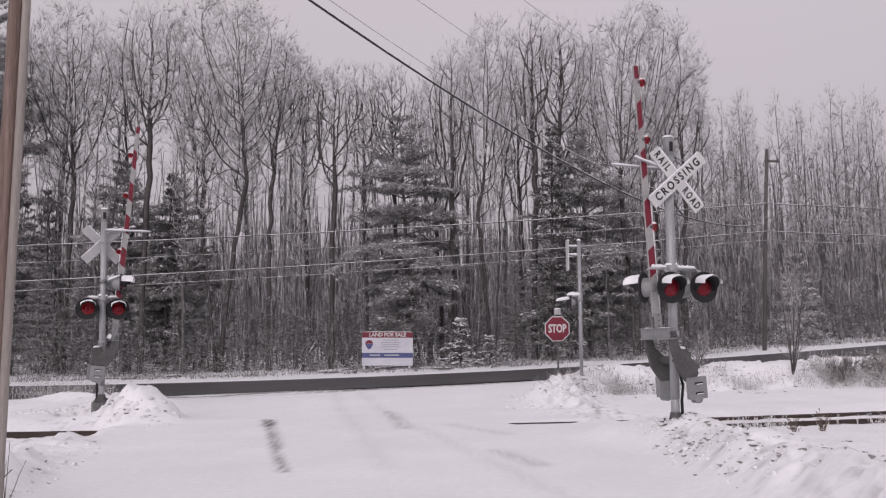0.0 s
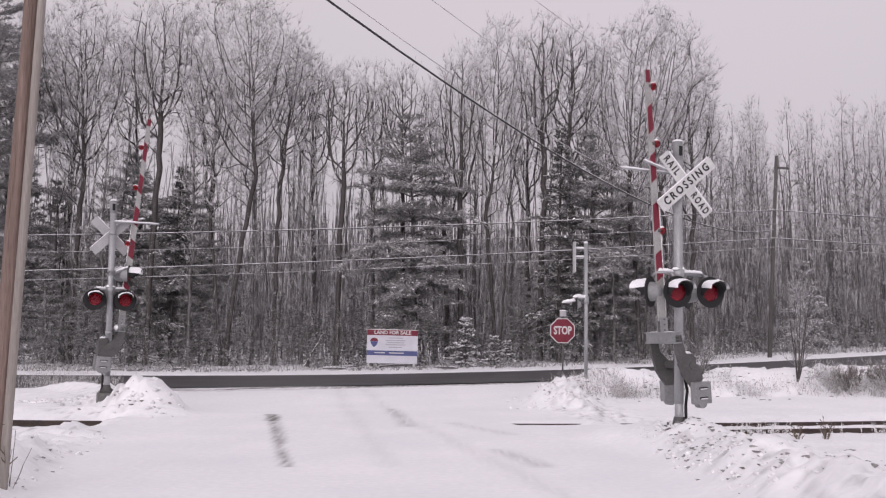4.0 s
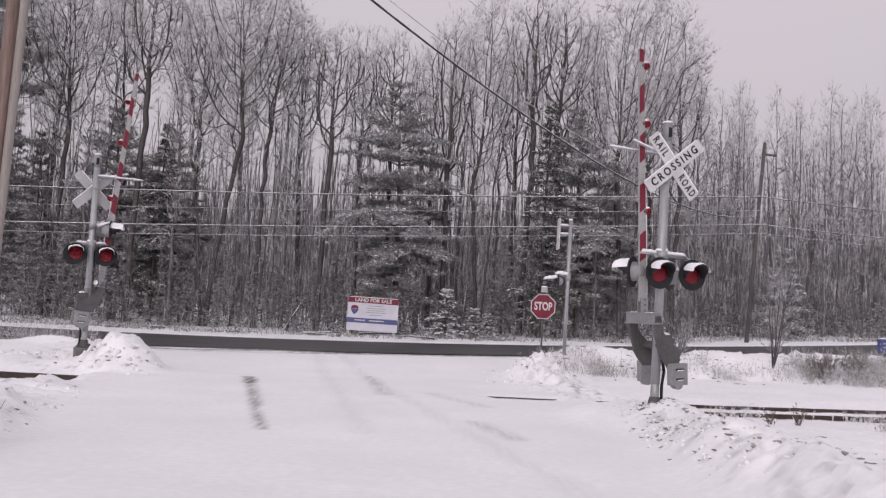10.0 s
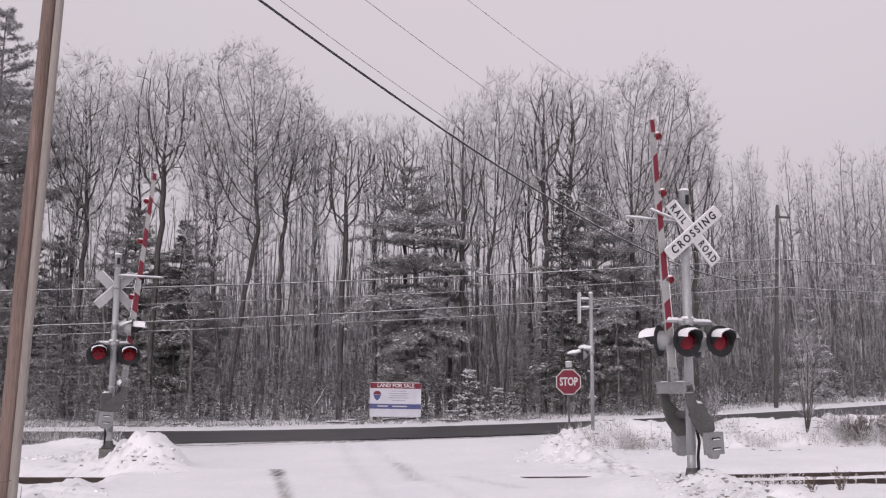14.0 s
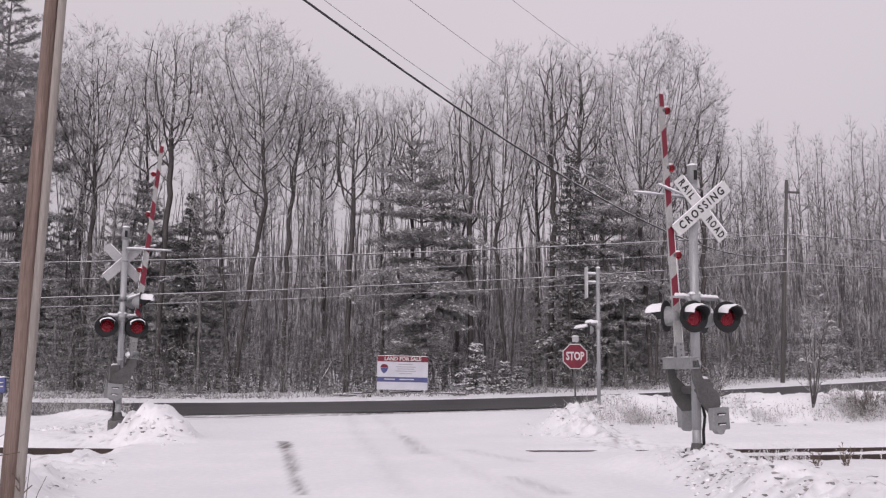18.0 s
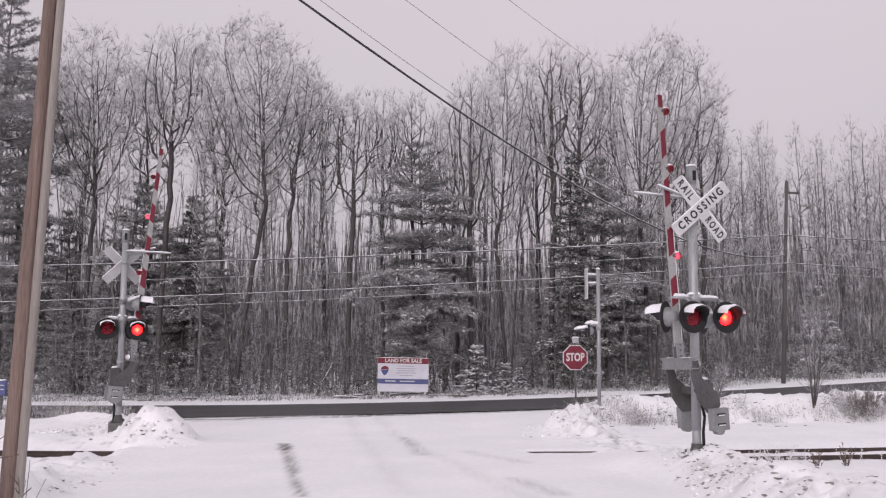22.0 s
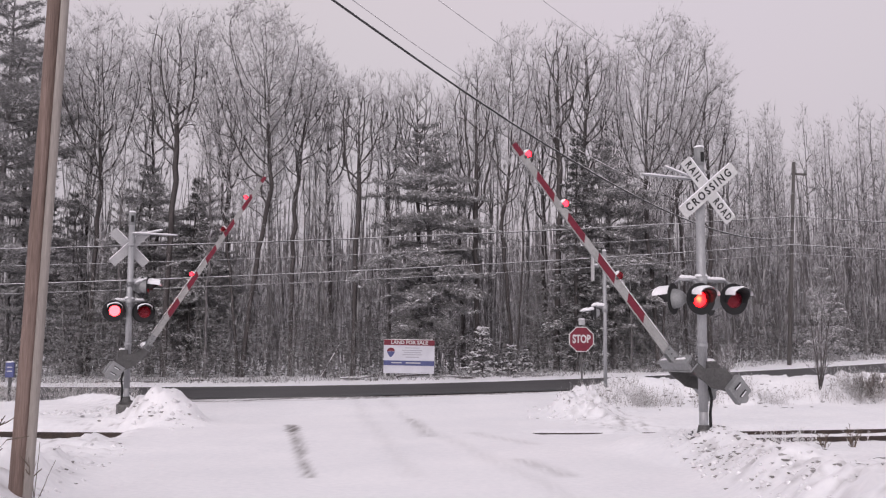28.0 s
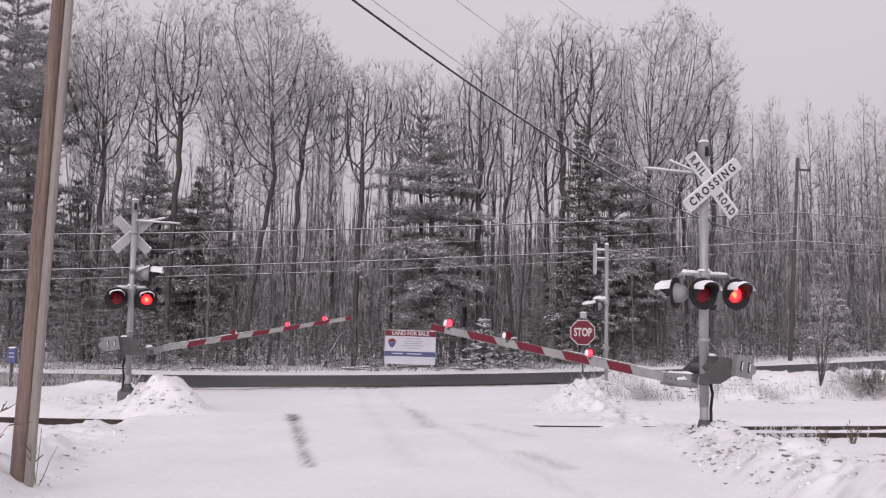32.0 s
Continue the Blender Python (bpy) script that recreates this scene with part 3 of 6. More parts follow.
# ---- railway track ----
def build_track():
    prof = [(-0.07, 0.0), (-0.07, 0.025), (-0.012, 0.04), (-0.012, 0.125), (-0.036, 0.135), (-0.036, 0.165), (0.036, 0.165), (0.036, 0.135), (0.012, 0.125), (0.012, 0.04), (0.07, 0.025), (0.07, 0.0)]
    track = thing("railway_track", pose(0, 0, 0), "rusty steel rails half buried in snow", "railway track", kind="structure")
    xs = [-160, -110, -70, -45] + [-30 + 1.5 * i for i in range(44)] + [45, 70, 110, 160]

    def at(x, off, y, z):
        a = math.atan(float(rail_y(x + 0.5) - rail_y(x - 0.5)))
        return Vector((x - math.sin(a) * (off + y), float(rail_y(x)) + math.cos(a) * (off + y), z - 0.165))
    for off in (0.0, -1.5):
        bm = bmesh.new()
        rows = [[bm.verts.new(at(x, off, y, z)) for y, z in prof] for x in xs]
        for a, b in zip(rows, rows[1:]):
            for i in range(12):
                bm.faces.new((a[i], a[(i + 1) % 12], b[(i + 1) % 12], b[i]))
        rail = part("rail", bm, M_RAIL, track)
        for k in range(16):
            x0 = (5.3 + 1.3 * k) if k < 10 else (-17 + 1.5 * (k - 10))
            snow_ridge("snow", at(x0, off, 0.01, 0.163), at(x0 + 1.2, off, 0.01, 0.163), 0.05, 0.007, rail, k, 8)
    for i in range(44):
        x = -20 + i * 1.05 + 0.05 * math.sin(i * 3.1)
        if -8.5 < x < 4.5:
            continue
        bm = bmesh.new()
        a = math.atan(float(rail_y(x + 0.5) - rail_y(x - 0.5)))
        c = at(x, -0.75, 0, -0.105)
        add_box(bm, (0, 0, 0), (0.23, 2.6, 0.18), pose(c.x, c.y, c.z, 0, 0, math.degrees(a)), 0.01)
        part("tie", bm, M_TIE, track)


build_track()

# ---- crossing signals ----
FACE = Matrix(((-1, 0, 0, 0), (0, 0, 1, 0), (0, 1, 0, 0), (0, 0, 0, 1)))
bulbs = {"a": [], "b": [], "steady": []}
gates = []


def dome(bm, r, depth, n=20, rings=6, hole=0.0, flip=1):
    """A shallow bowl that bulges along -y (flip 1) or +y (flip -1)."""
    rows = []
    for k in range(rings + 1):
        a = k / rings * math.pi / 2
        rr, yy = r * math.cos(a), -flip * depth * math.sin(a)
        rows.append([bm.verts.new((rr * math.cos(j * 2 * math.pi / n), yy, rr * math.sin(j * 2 * math.pi / n))) for j in range(n)] if k < rings else [bm.verts.new((0, yy, 0))])
    for a, b in zip(rows, rows[1:]):
        for j in range(n):
            if len(b) > 1:
                bm.faces.new((a[j], a[(j + 1) % n], b[(j + 1) % n], b[j]))
            else:
                bm.faces.new((a[j], a[(j + 1) % n], b[0]))


def signal_lamp(parent, m, phase, seed, lit):
    """A flashing-light head that faces +y: disc, visor, lens and the turning lamp disc inside."""
    bm = bmesh.new()
    dome(bm, 0.17, 0.22)
    add_tube(bm, (0, -0.10, 0.12), (0, -0.10, 0.30), 0.022, None, 8)
    lamp = part("lamp_head", bm, M_BOX, parent, "round flashing-light head with black disc", True)
    lamp.matrix_basis = m
    bm = bmesh.new()
    n = 36
    ring = [[bm.verts.new((r * math.cos(i * 2 * math.pi / n), y, r * math.sin(i * 2 * math.pi / n))) for i in range(n)] for r, y in ((0.155, 0.012), (0.155, -0.004), (0.262, -0.004), (0.268, 0.012), (0.262, 0.02), (0.17, 0.012))]
    for a, b in zip(ring, ring[1:] + ring[:1]):
        for i in range(n):
            bm.faces.new((a[i], a[(i + 1) % n], b[(i + 1) % n], b[i]))
    part("background_disc", bm, M_BLACK, lamp)
    # the hood: an open tube cut away below
    bm = bmesh.new()
    cols = 18
    outer, inner = [], []
    for i in range(cols + 1):
        a = radians(-18 + 216 * i / cols)
        ln = 0.32 * (0.35 + 0.65 * max(0.0, math.sin(a)) ** 0.7) if math.sin(a) > 0 else 0.32 * 0.34
        for rr, store in ((0.185, outer), (0.178, inner)):
            store.append([bm.verts.new((rr * math.cos(a), 0.01, rr * math.sin(a))), bm.verts.new((rr * 1.02 * math.cos(a), ln, rr * math.sin(a) - ln * 0.10))])
    for s in (outer, inner):
        for a, b in zip(s, s[1:]):
            bm.faces.new((a[0], b[0], b[1], a[1]))
    for i in range(cols):
        bm.faces.new((outer[i][1], outer[i + 1][1], inner[i + 1][1], inner[i][1]))
    part("visor", bm, M_BLACK, lamp, "", True)
    rnd = random.Random(seed)
    bm = bmesh.new()
    rows = []
    for j in range(6):
        y = 0.012 + 0.305 * j / 5
        row = []
        for i in range(9):
            a = radians(24 + 132 * i / 8)
            th = (0.0 if i in (0, 8) else 0.042 * rnd.uniform(0.75, 1.25)) * (0.6 if j in (0, 5) else 1)
            rr = 0.187 + th
            row.append(bm.verts.new((rr * math.cos(a) * 1.02, y, rr * math.sin(a) - y * 0.10)))
        rows.append(row)
    for a, b in zip(rows, rows[1:]):
        for i in range(8):
            bm.faces.new((a[i], a[i + 1], b[i + 1], b[i]))
    part("snow_cap", bm, M_SNOWCAP, lamp, "", True)
    bm = bmesh.new()
    dome(bm, 0.155, 0.03, 20, 4, 0, -1)
    part("lens", bm, M_LENS, lamp, "glossy red glass lens", True).visible_shadow = False
    bm = bmesh.new()
    dome(bm, 0.152, 0.205, 20, 5)
    part("lamp_bowl", bm, M_BLACK, lamp, "", True)
    # lamp disc: one face glows, the other is dark
    bm = bmesh.new()
    bmesh.ops.create_cone(bm, cap_ends=True, segments=20, radius1=0.135, radius2=0.135, depth=0.012, matrix=Matrix.Rotation(math.pi / 2, 4, 'X'))
    bulb = part("lamp_disc", bm, M_BULB_DARK, lamp)
    bulb.data.materials.append(lit)
    for p in bulb.data.polygons:
        p.material_index = 1 if p.normal.y < -0.5 else 0
    bulb.location = (0, -0.05, 0)
    bulbs[phase].append((bulb, (0, -0.05, 0)))
    return lamp


def gate_lamp(parent, x, z, phase, side):
    bm = bmesh.new()
    add_ball(bm, (x, 0, z + 0.06), 0.068, (1, 1, 1), 14, 10)
    part("gate_lamp", bm, M_GATE_LENS, parent, "small red gate lamp", True).visible_shadow = False
    # added half shell that blocks the disc's glow while it faces away
    bm = bmesh.new()
    dome(bm, 0.064, 0.062, 14, 4, 0, side)
    back = part("glow_shield", bm, M_BULB_DARK, parent, "added dark red shell that hides the turned-away glow", True)
    back.location = (x, -0.006 * side, z + 0.06)
    bm = bmesh.new()
    add_ball(bm, (x + 0.058, 0, z + 0.05), 0.045, (0.6, 1.0, 1.2), 10, 6)
    part("snow_cap", bm, M_SNOWCAP, parent, "", True)
    bm = bmesh.new()
    add_tube(bm, (x, 0, z - 0.04), (x, 0, z + 0.005), 0.03, 0.035, 12)
    part("lamp_socket", bm, M_MECH, parent)
    bm = bmesh.new()
    add_ball(bm, (x, 0, z + 0.128), 0.03, (1, 1, 0.4), 10, 6)
    part("lamp_cap", bm, M_MECH, parent)
    bm = bmesh.new()
    bmesh.ops.create_cone(bm, cap_ends=True, segments=14, radius1=0.056, radius2=0.056, depth=0.01, matrix=Matrix.Rotation(math.pi / 2, 4, 'X'))
    bulb = part("gate_lamp_disc", bm, M_BULB_DARK, parent)
    bulb.data.materials.append(M_GATE_LIT)
    for p in bulb.data.polygons:
        p.material_index = 1 if p.normal.y * side < -0.5 else 0
    at = (x, 0, z + 0.06)
    bulb.location = at
    bulbs[phase].append((bulb, at))


def gate(parent, length, y0, lamps, bands, side, pivot):
    """The arm points along +x when it is down and turns about y at the pivot."""
    pz = -0.30 if side > 0 else -0.24
    bm = bmesh.new()
    h0, h1 = 0.15, 0.10
    add_prism(bm, [(0.75, pz - h0 / 2), (length, pz - h1 / 2), (length, pz + h1 / 2), (0.75, pz + h0 / 2)], 0.036, Matrix.Translation((0, -0.018, 0)))
    arm = part("gate_arm", bm, M_ARM, parent, "white gate arm with red bands and red lamps")
    for a, b in bands:
        xa, xb = length - a, length - b
        ha, hb = [h0 + (h1 - h0) * (x - 0.75) / (length - 0.75) for x in (xa, xb)]
        s = 0.0 if a == 0 else 0.045
        bm = bmesh.new()
        add_prism(bm, [(xb - s, pz - hb / 2 + 0.004), (xa - s, pz - ha / 2 + 0.004), (xa + s * (a > 0), pz + ha / 2 - 0.004), (xb + s, pz + hb / 2 - 0.004)], 0.042, Matrix.Translation((0, -0.021, 0)))
        part("red_band", bm, M_RED, arm)
    snow_ridge("snow", (0.8, 0, pz + 0.09), (length * 0.55, 0, pz + 0.078), 0.03, 0.012, arm, 3, 12)
    # bracket that holds the arm
    bm = bmesh.new()
    add_box(bm, (0.66, -0.045, pz), (0.30, 0.02, 0.15), None, 0.006)
    add_box(bm, (0.66, 0.045, pz), (0.30, 0.02, 0.15), None, 0.006)
    add_box(bm, (0.47, 0, pz), (0.15, 0.70, 0.16), None, 0.008)
    for x in (0.385, 0.555):
        add_box(bm, (x, 0, pz), (0.022, 0.74, 0.20), None, 0.005)
    part("arm_bracket", bm, M_BOX, arm, "pale steel arm bracket")
    for x in (0.60, 0.69, 0.78):
        tube_part("bracket_bolt", (x, -0.065, pz), (x, 0.065, pz), 0.014, M_MECH, arm, "", None, 8)
    snow_ridge("snow", (0.47, -0.33, pz + 0.10), (0.47, 0.33, pz + 0.10), 0.14, 0.05, arm, 8, 8)
    snow_ridge("snow", (0.56, -0.34, pz - 0.03), (0.56, 0.30, pz + 0.01), 0.03, 0.05, arm, 14, 9)
    outline = [(0.52, -0.34), (0.52, -0.19), (0.22, -0.15), (0.08, 0.02), (-0.06, 0.20), (-0.24, 0.21), (-0.36, 0.13), (-0.36, -0.06), (-0.24, -0.13), (-0.10, -0.25), (0.06, -0.26), (0.2, -0.33)]
    for y in (-0.35, 0.30):
        s = 1 if y > 0 else -1
        bm = bmesh.new()
        add_prism(bm, outline, 0.05, Matrix.Translation((0, y, 0)))
        bmesh.ops.bevel(bm, geom=list(bm.edges), offset=0.012, segments=1, affect='EDGES')
        part("side_arm", bm, M_MECH, arm, "grey iron counterweight arm")
        bm = bmesh.new()
        yc = y + 0.025 + 0.07 * s
        add_box(bm, (-0.46, yc, 0.10), (0.36, 0.13, 0.34), None, 0.02)
        add_tube(bm, (-0.62, yc - 0.06, 0.08), (-0.62, yc + 0.06, 0.08), 0.09, None, 16)
        part("counterweight", bm, M_BOX, arm, "grey cast counterweight")
        for x in (-0.38, -0.54):
            bm = bmesh.new()
            add_box(bm, (x, yc + 0.067 * s, 0.10), (0.035, 0.014, 0.17), None, 0.003)
            part("weight_slot", bm, M_BLACK, arm, "dark bolt slot")
            bm = bmesh.new()
            add_box(bm, (x - 0.012, yc + 0.078 * s, 0.10), (0.014, 0.012, 0.13), None, 0.003)
            part("slot_snow", bm, M_SNOWCAP, arm)
    for d, phase in lamps:
        x = length - d
        gate_lamp(arm, x, pz + (h0 + (h1 - h0) * (x - 0.75) / (length - 0.75)) / 2 - 0.005, phase, side)
    arm.location = (0, y0, pivot)
    gates.append((arm, y0, pivot))
    return arm


def crossing_signal(m, label, arm_length, lamps, gate_lamps, bands, roll, turn, front_word):
    sig = thing("crossing_signal", m, label, "crossing signal", "crossing signals")
    bm = bmesh.new()
    add_tube(bm, (0, 0, 0.02), (0, 0, 0.5), 0.075, 0.07, 20)
    add_tube(bm, (0, 0, 0.4), (0, 0, 4.62), 0.078, 0.076, 20)
    for z in (1.5, 2.5, 4.05):
        add_tube(bm, (0, 0, z - 0.04), (0, 0, z + 0.04), 0.092, None, 20)
    part("mast", bm, M_GALV, sig, "galvanised steel mast", True)
    bm = bmesh.new()
    add_box(bm, (0, 0, 0.015), (0.36, 0.36, 0.03), None, 0.006)
    add_tube(bm, (0, 0, 0.02), (0, 0, 0.18), 0.12, 0.085, 16)
    part("base_flange", bm, M_MECH, sig)
    box_part("foundation", (0, 0, -0.40), (0.44, 0.44, 0.78), M_CONC, sig, "dark concrete foundation", 0.03)
    for x, y in ((0.13, 0.13), (-0.13, 0.13), (0.13, -0.13), (-0.13, -0.13)):
        tube_part("anchor_bolt", (x, y, 0.02), (x, y, 0.08), 0.016, M_MECH, sig, "", None, 6)
    bm = bmesh.new()
    add_tube(bm, (0, 0, 4.58), (0, 0, 4.90), 0.084, 0.086, 20)
    add_tube(bm, (0, 0, 4.50), (0, 0, 4.58), 0.055, 0.084, 20)
    bell = part("bell", bm, M_BOX, sig, "grey cylindrical crossing bell", True)
    for y in (0.083, -0.083):
        box_part("bell_opening", (0, y, 4.72), (0.07, 0.012, 0.17), M_BLACK, bell)
    bm = bmesh.new()
    add_ball(bm, (0, 0, 4.90), 0.092, (1, 1, 0.4), 14, 8)
    part("snow_cap", bm, M_SNOWCAP, bell, "", True)
    # crossbuck
    span = 1.32 if front_word else 1.20
    for ang, words, off in ((45, (("CROSSING", 0.0, 1.08),), 0.165), (-45, (("RAIL", -0.415, 0.36), ("ROAD", 0.41, 0.41)), 0.135)):
        fm = Matrix.Translation((-0.085, 0, 4.13) if front_word else (-0.03, 0, 3.99)) @ Matrix.Rotation(radians(turn), 4, 'Z') @ FACE @ pose(0, 0, off, 0, 0, ang + roll)
        bm = bmesh.new()
        add_box(bm, (0, 0, 0), (span, 0.225, 0.012), fm, 0.003)
        blade = part("crossbuck_blade", bm, M_WHITE, sig, "white crossbuck blade with black letters" if words else "")
        for word, x, w in words:
            lettering(word, 0.19, fm @ pose(x, 0, 0.0075), M_BLACK, blade, w, 1.45)
        bm = bmesh.new()
        add_box(bm, (0, 0, -0.010), (span - 0.004, 0.221, 0.004), fm)
        part("blade_back", bm, M_BACK, blade, "bare metal back")
        bm = bmesh.new()
        add_box(bm, (0, 0.120 if ang > 0 else 0.117, -0.002), (span - 0.06, 0.018, 0.022), fm, 0.006)
        part("snow_edge", bm, M_SNOWCAP, blade)
    bm = bmesh.new()
    add_box(bm, (0, 0.095, 4.13 if front_word else 3.99), (0.10, 0.12, 0.12), Matrix.Rotation(radians(turn), 4, 'Z'), 0.01)
    part("crossbuck_clamp", bm, M_BOX, sig)
    # arm guide rods near the top
    for pts, seed in ((((0.02, -0.09, 4.34), (1.14, -0.09, 4.335)), 5), (((0.04, 0.055, 4.31), (0.30, 0.055, 4.36), (0.78, 0.06, 4.47)), 6)):
        bm = bmesh.new()
        for p, q in zip(pts, pts[1:]):
            add_tube(bm, p, q, 0.018, None, 8)
        rod = part("guide_rod", bm, M_GALV, sig, "snow-topped rod that steadies the raised arm")
        for k, (p, q) in enumerate(zip(pts, pts[1:])):
            snow_ridge("snow", Vector(p) + Vector((0, 0, 0.012)), Vector(q) + Vector((0, 0, 0.012)), 0.045, 0.032, rod, seed + k, 9)
    # pipe that carries the lamp heads
    xs = [u for u, y, z, yaw, ph in lamps if z < 2.5]
    z0 = 2.60
    bm = bmesh.new()
    add_tube(bm, (min(xs) - 0.02, 0, z0), (max(xs) + 0.02, 0, z0), 0.03, None, 10)
    for u, y, z, yaw, ph in lamps:
        if z < 2.5:
            add_tube(bm, (u, 0, z0), (u, y * 0.65, z + 0.26), 0.026, None, 8)
    add_tube(bm, (0, 0, z0 - 0.09), (0, 0, z0 + 0.07), 0.10, None, 14)
    pipe = part("lamp_crossarm", bm, M_GALV, sig, "snow-topped lamp crossarm", True)
    snow_ridge("snow", (min(xs), 0, z0 + 0.022), (-0.11, 0, z0 + 0.022), 0.085, 0.05, pipe, 11)
    snow_ridge("snow", (0.11, 0, z0 + 0.022), (max(xs), 0, z0 + 0.022), 0.085, 0.05, pipe, 12)
    snow_ridge("snow", (-0.12, 0, z0 + 0.06), (0.12, 0, z0 + 0.06), 0.16, 0.06, pipe, 13, 5)
    for i, (u, y, z, yaw, ph) in enumerate(lamps):
        signal_lamp(sig, pose(u, y, z, 0, 0, yaw), ph, i + 20, M_BULB_HOT if not front_word and i == 0 else M_BULB_LIT)
        if z > 2.5:
            bm = bmesh.new()
            add_tube(bm, (0, 0, z + 0.05), (u, y, z + 0.2), 0.024, None, 8)
            add_tube(bm, (u, y, z + 0.2), (u, y, z + 0.05), 0.024, None, 8)
            add_tube(bm, (0, 0, z), (0, 0, z + 0.12), 0.09, None, 12)
            br = part("lamp_bracket", bm, M_GALV, sig, "", True)
            snow_ridge("snow", (u * 0.25, y * 0.25, z + 0.10), (u, y, z + 0.22), 0.08, 0.06, br, i + 3, 6)
    # gate machine
    bm = bmesh.new()
    pz = 1.05 if front_word else 1.17
    add_box(bm, (-0.13, 0, pz - 0.03), (0.26, 0.30, 0.34), None, 0.03)
    add_tube(bm, (0, -0.36, pz), (0, 0.36, pz), 0.07, None, 18)
    add_box(bm, (-0.11, 0, pz + 0.16), (0.20, 0.26, 0.06), None, 0.02)
    part("gate_machine", bm, M_MECH, sig, "dark grey gate machine")
    snow_ridge("snow", (-0.21, 0.0, pz + 0.185), (-0.06, 0.0, pz + 0.185), 0.22, 0.05, sig, 40, 6)
    bm = bmesh.new()
    pts = [(-0.08, 0.04, 0.85), (-0.13, 0.06, 0.62), (-0.10, 0.05, 0.38), (-0.11, 0.05, 0.02)]
    for p, q in zip(pts, pts[1:]):
        add_tube(bm, p, q, 0.026, None, 8)
    part("cable_hose", bm, M_BLACK, sig, "black cable hose", True)
    gate(sig, arm_length, 0.0, gate_lamps, bands, 1 if front_word else -1, pz)
    return sig


crossing_signal(pose(4.28, 15.8, 0.40, 0, -1.0, 205), "galvanised railroad crossing signal with crossbuck, flashing lamps and gate", 5.06,
                [(0.19, 0.20, 2.27, -9, "a"), (-0.52, 0.20, 2.29, -9, "b"), (0.46, -0.16, 2.28, 212, "a"), (-0.34, -0.16, 2.28, 212, "b")],
                [(0.28, "steady"), (1.28, "a"), (2.78, "b")], [(0.0, 0.22), (0.62, 1.08), (1.46, 1.92), (2.30, 2.76), (3.14, 3.60)], -4.5, -10, True)
crossing_signal(pose(-8.13, 23.9, 0.48, 0, 0, 25), "railroad crossing signal seen from behind with gate and flashing lamps", 6.0,
                [(-0.37, -0.18, 2.34, 176, "a"), (0.355, -0.18, 2.32, 176, "b"), (-0.37, 0.18, 2.34, 0, "b"), (0.355, 0.18, 2.32, 0, "a"), (0.42, -0.14, 2.96, 255, "a"), (0.30, 0.22, 2.98, 285, "b")],
                [(0.78, "steady"), (1.86, "b"), (3.34, "a")], [(0.0, 0.18), (0.66, 1.12), (1.52, 1.98), (2.38, 2.84), (3.24, 3.70), (4.10, 4.56)], 0.0, 0, False)


# ---- signs beside the road ----
def octagon(r):
    return [(r * math.cos(radians(22.5 + 45 * i)), r * math.sin(radians(22.5 + 45 * i))) for i in range(8)]


TOWARD = Matrix(((1, 0, 0, 0), (0, 0, -1, 0), (0, 1, 0, 0), (0, 0, 0, 1)))


def stop_sign():
    g = 0.45
    s = thing("stop_sign", pose(4.10, 28.5, g, 0, 0, 4), "red octagonal stop sign on a dark steel post", "stop sign")
    c = 2.12 - g
    bm = bmesh.new()
    add_box(bm, (0, 0.03, c / 2 + 0.22), (0.05, 0.03, c + 0.9), None, 0.005)
    part("post", bm, M_MECH, s)
    bm = bmesh.new()
    add_prism(bm, octagon(0.41), 0.012, Matrix.Translation((0, -0.006, c)))
    part("sign_border", bm, M_WHITE, s, "white sign border")
    bm = bmesh.new()
    add_prism(bm, octagon(0.382), 0.012, Matrix.Translation((0, -0.010, c)))
    part("sign_face", bm, M_RED, s, "red sign face")
    lettering("STOP", 0.34, Matrix.Translation((0, -0.014, c)) @ TOWARD, M_WHITE, s, 0.56)
    box_part("small_plate", (0.02, 0.0, c + 0.52), (0.20, 0.012, 0.17), M_BACK, s, "small grey plate")
    snow_ridge("snow", (-0.08, 0.0, c + 0.605), (0.12, 0.0, c + 0.605), 0.05, 0.03, s, 2, 5)


stop_sign()


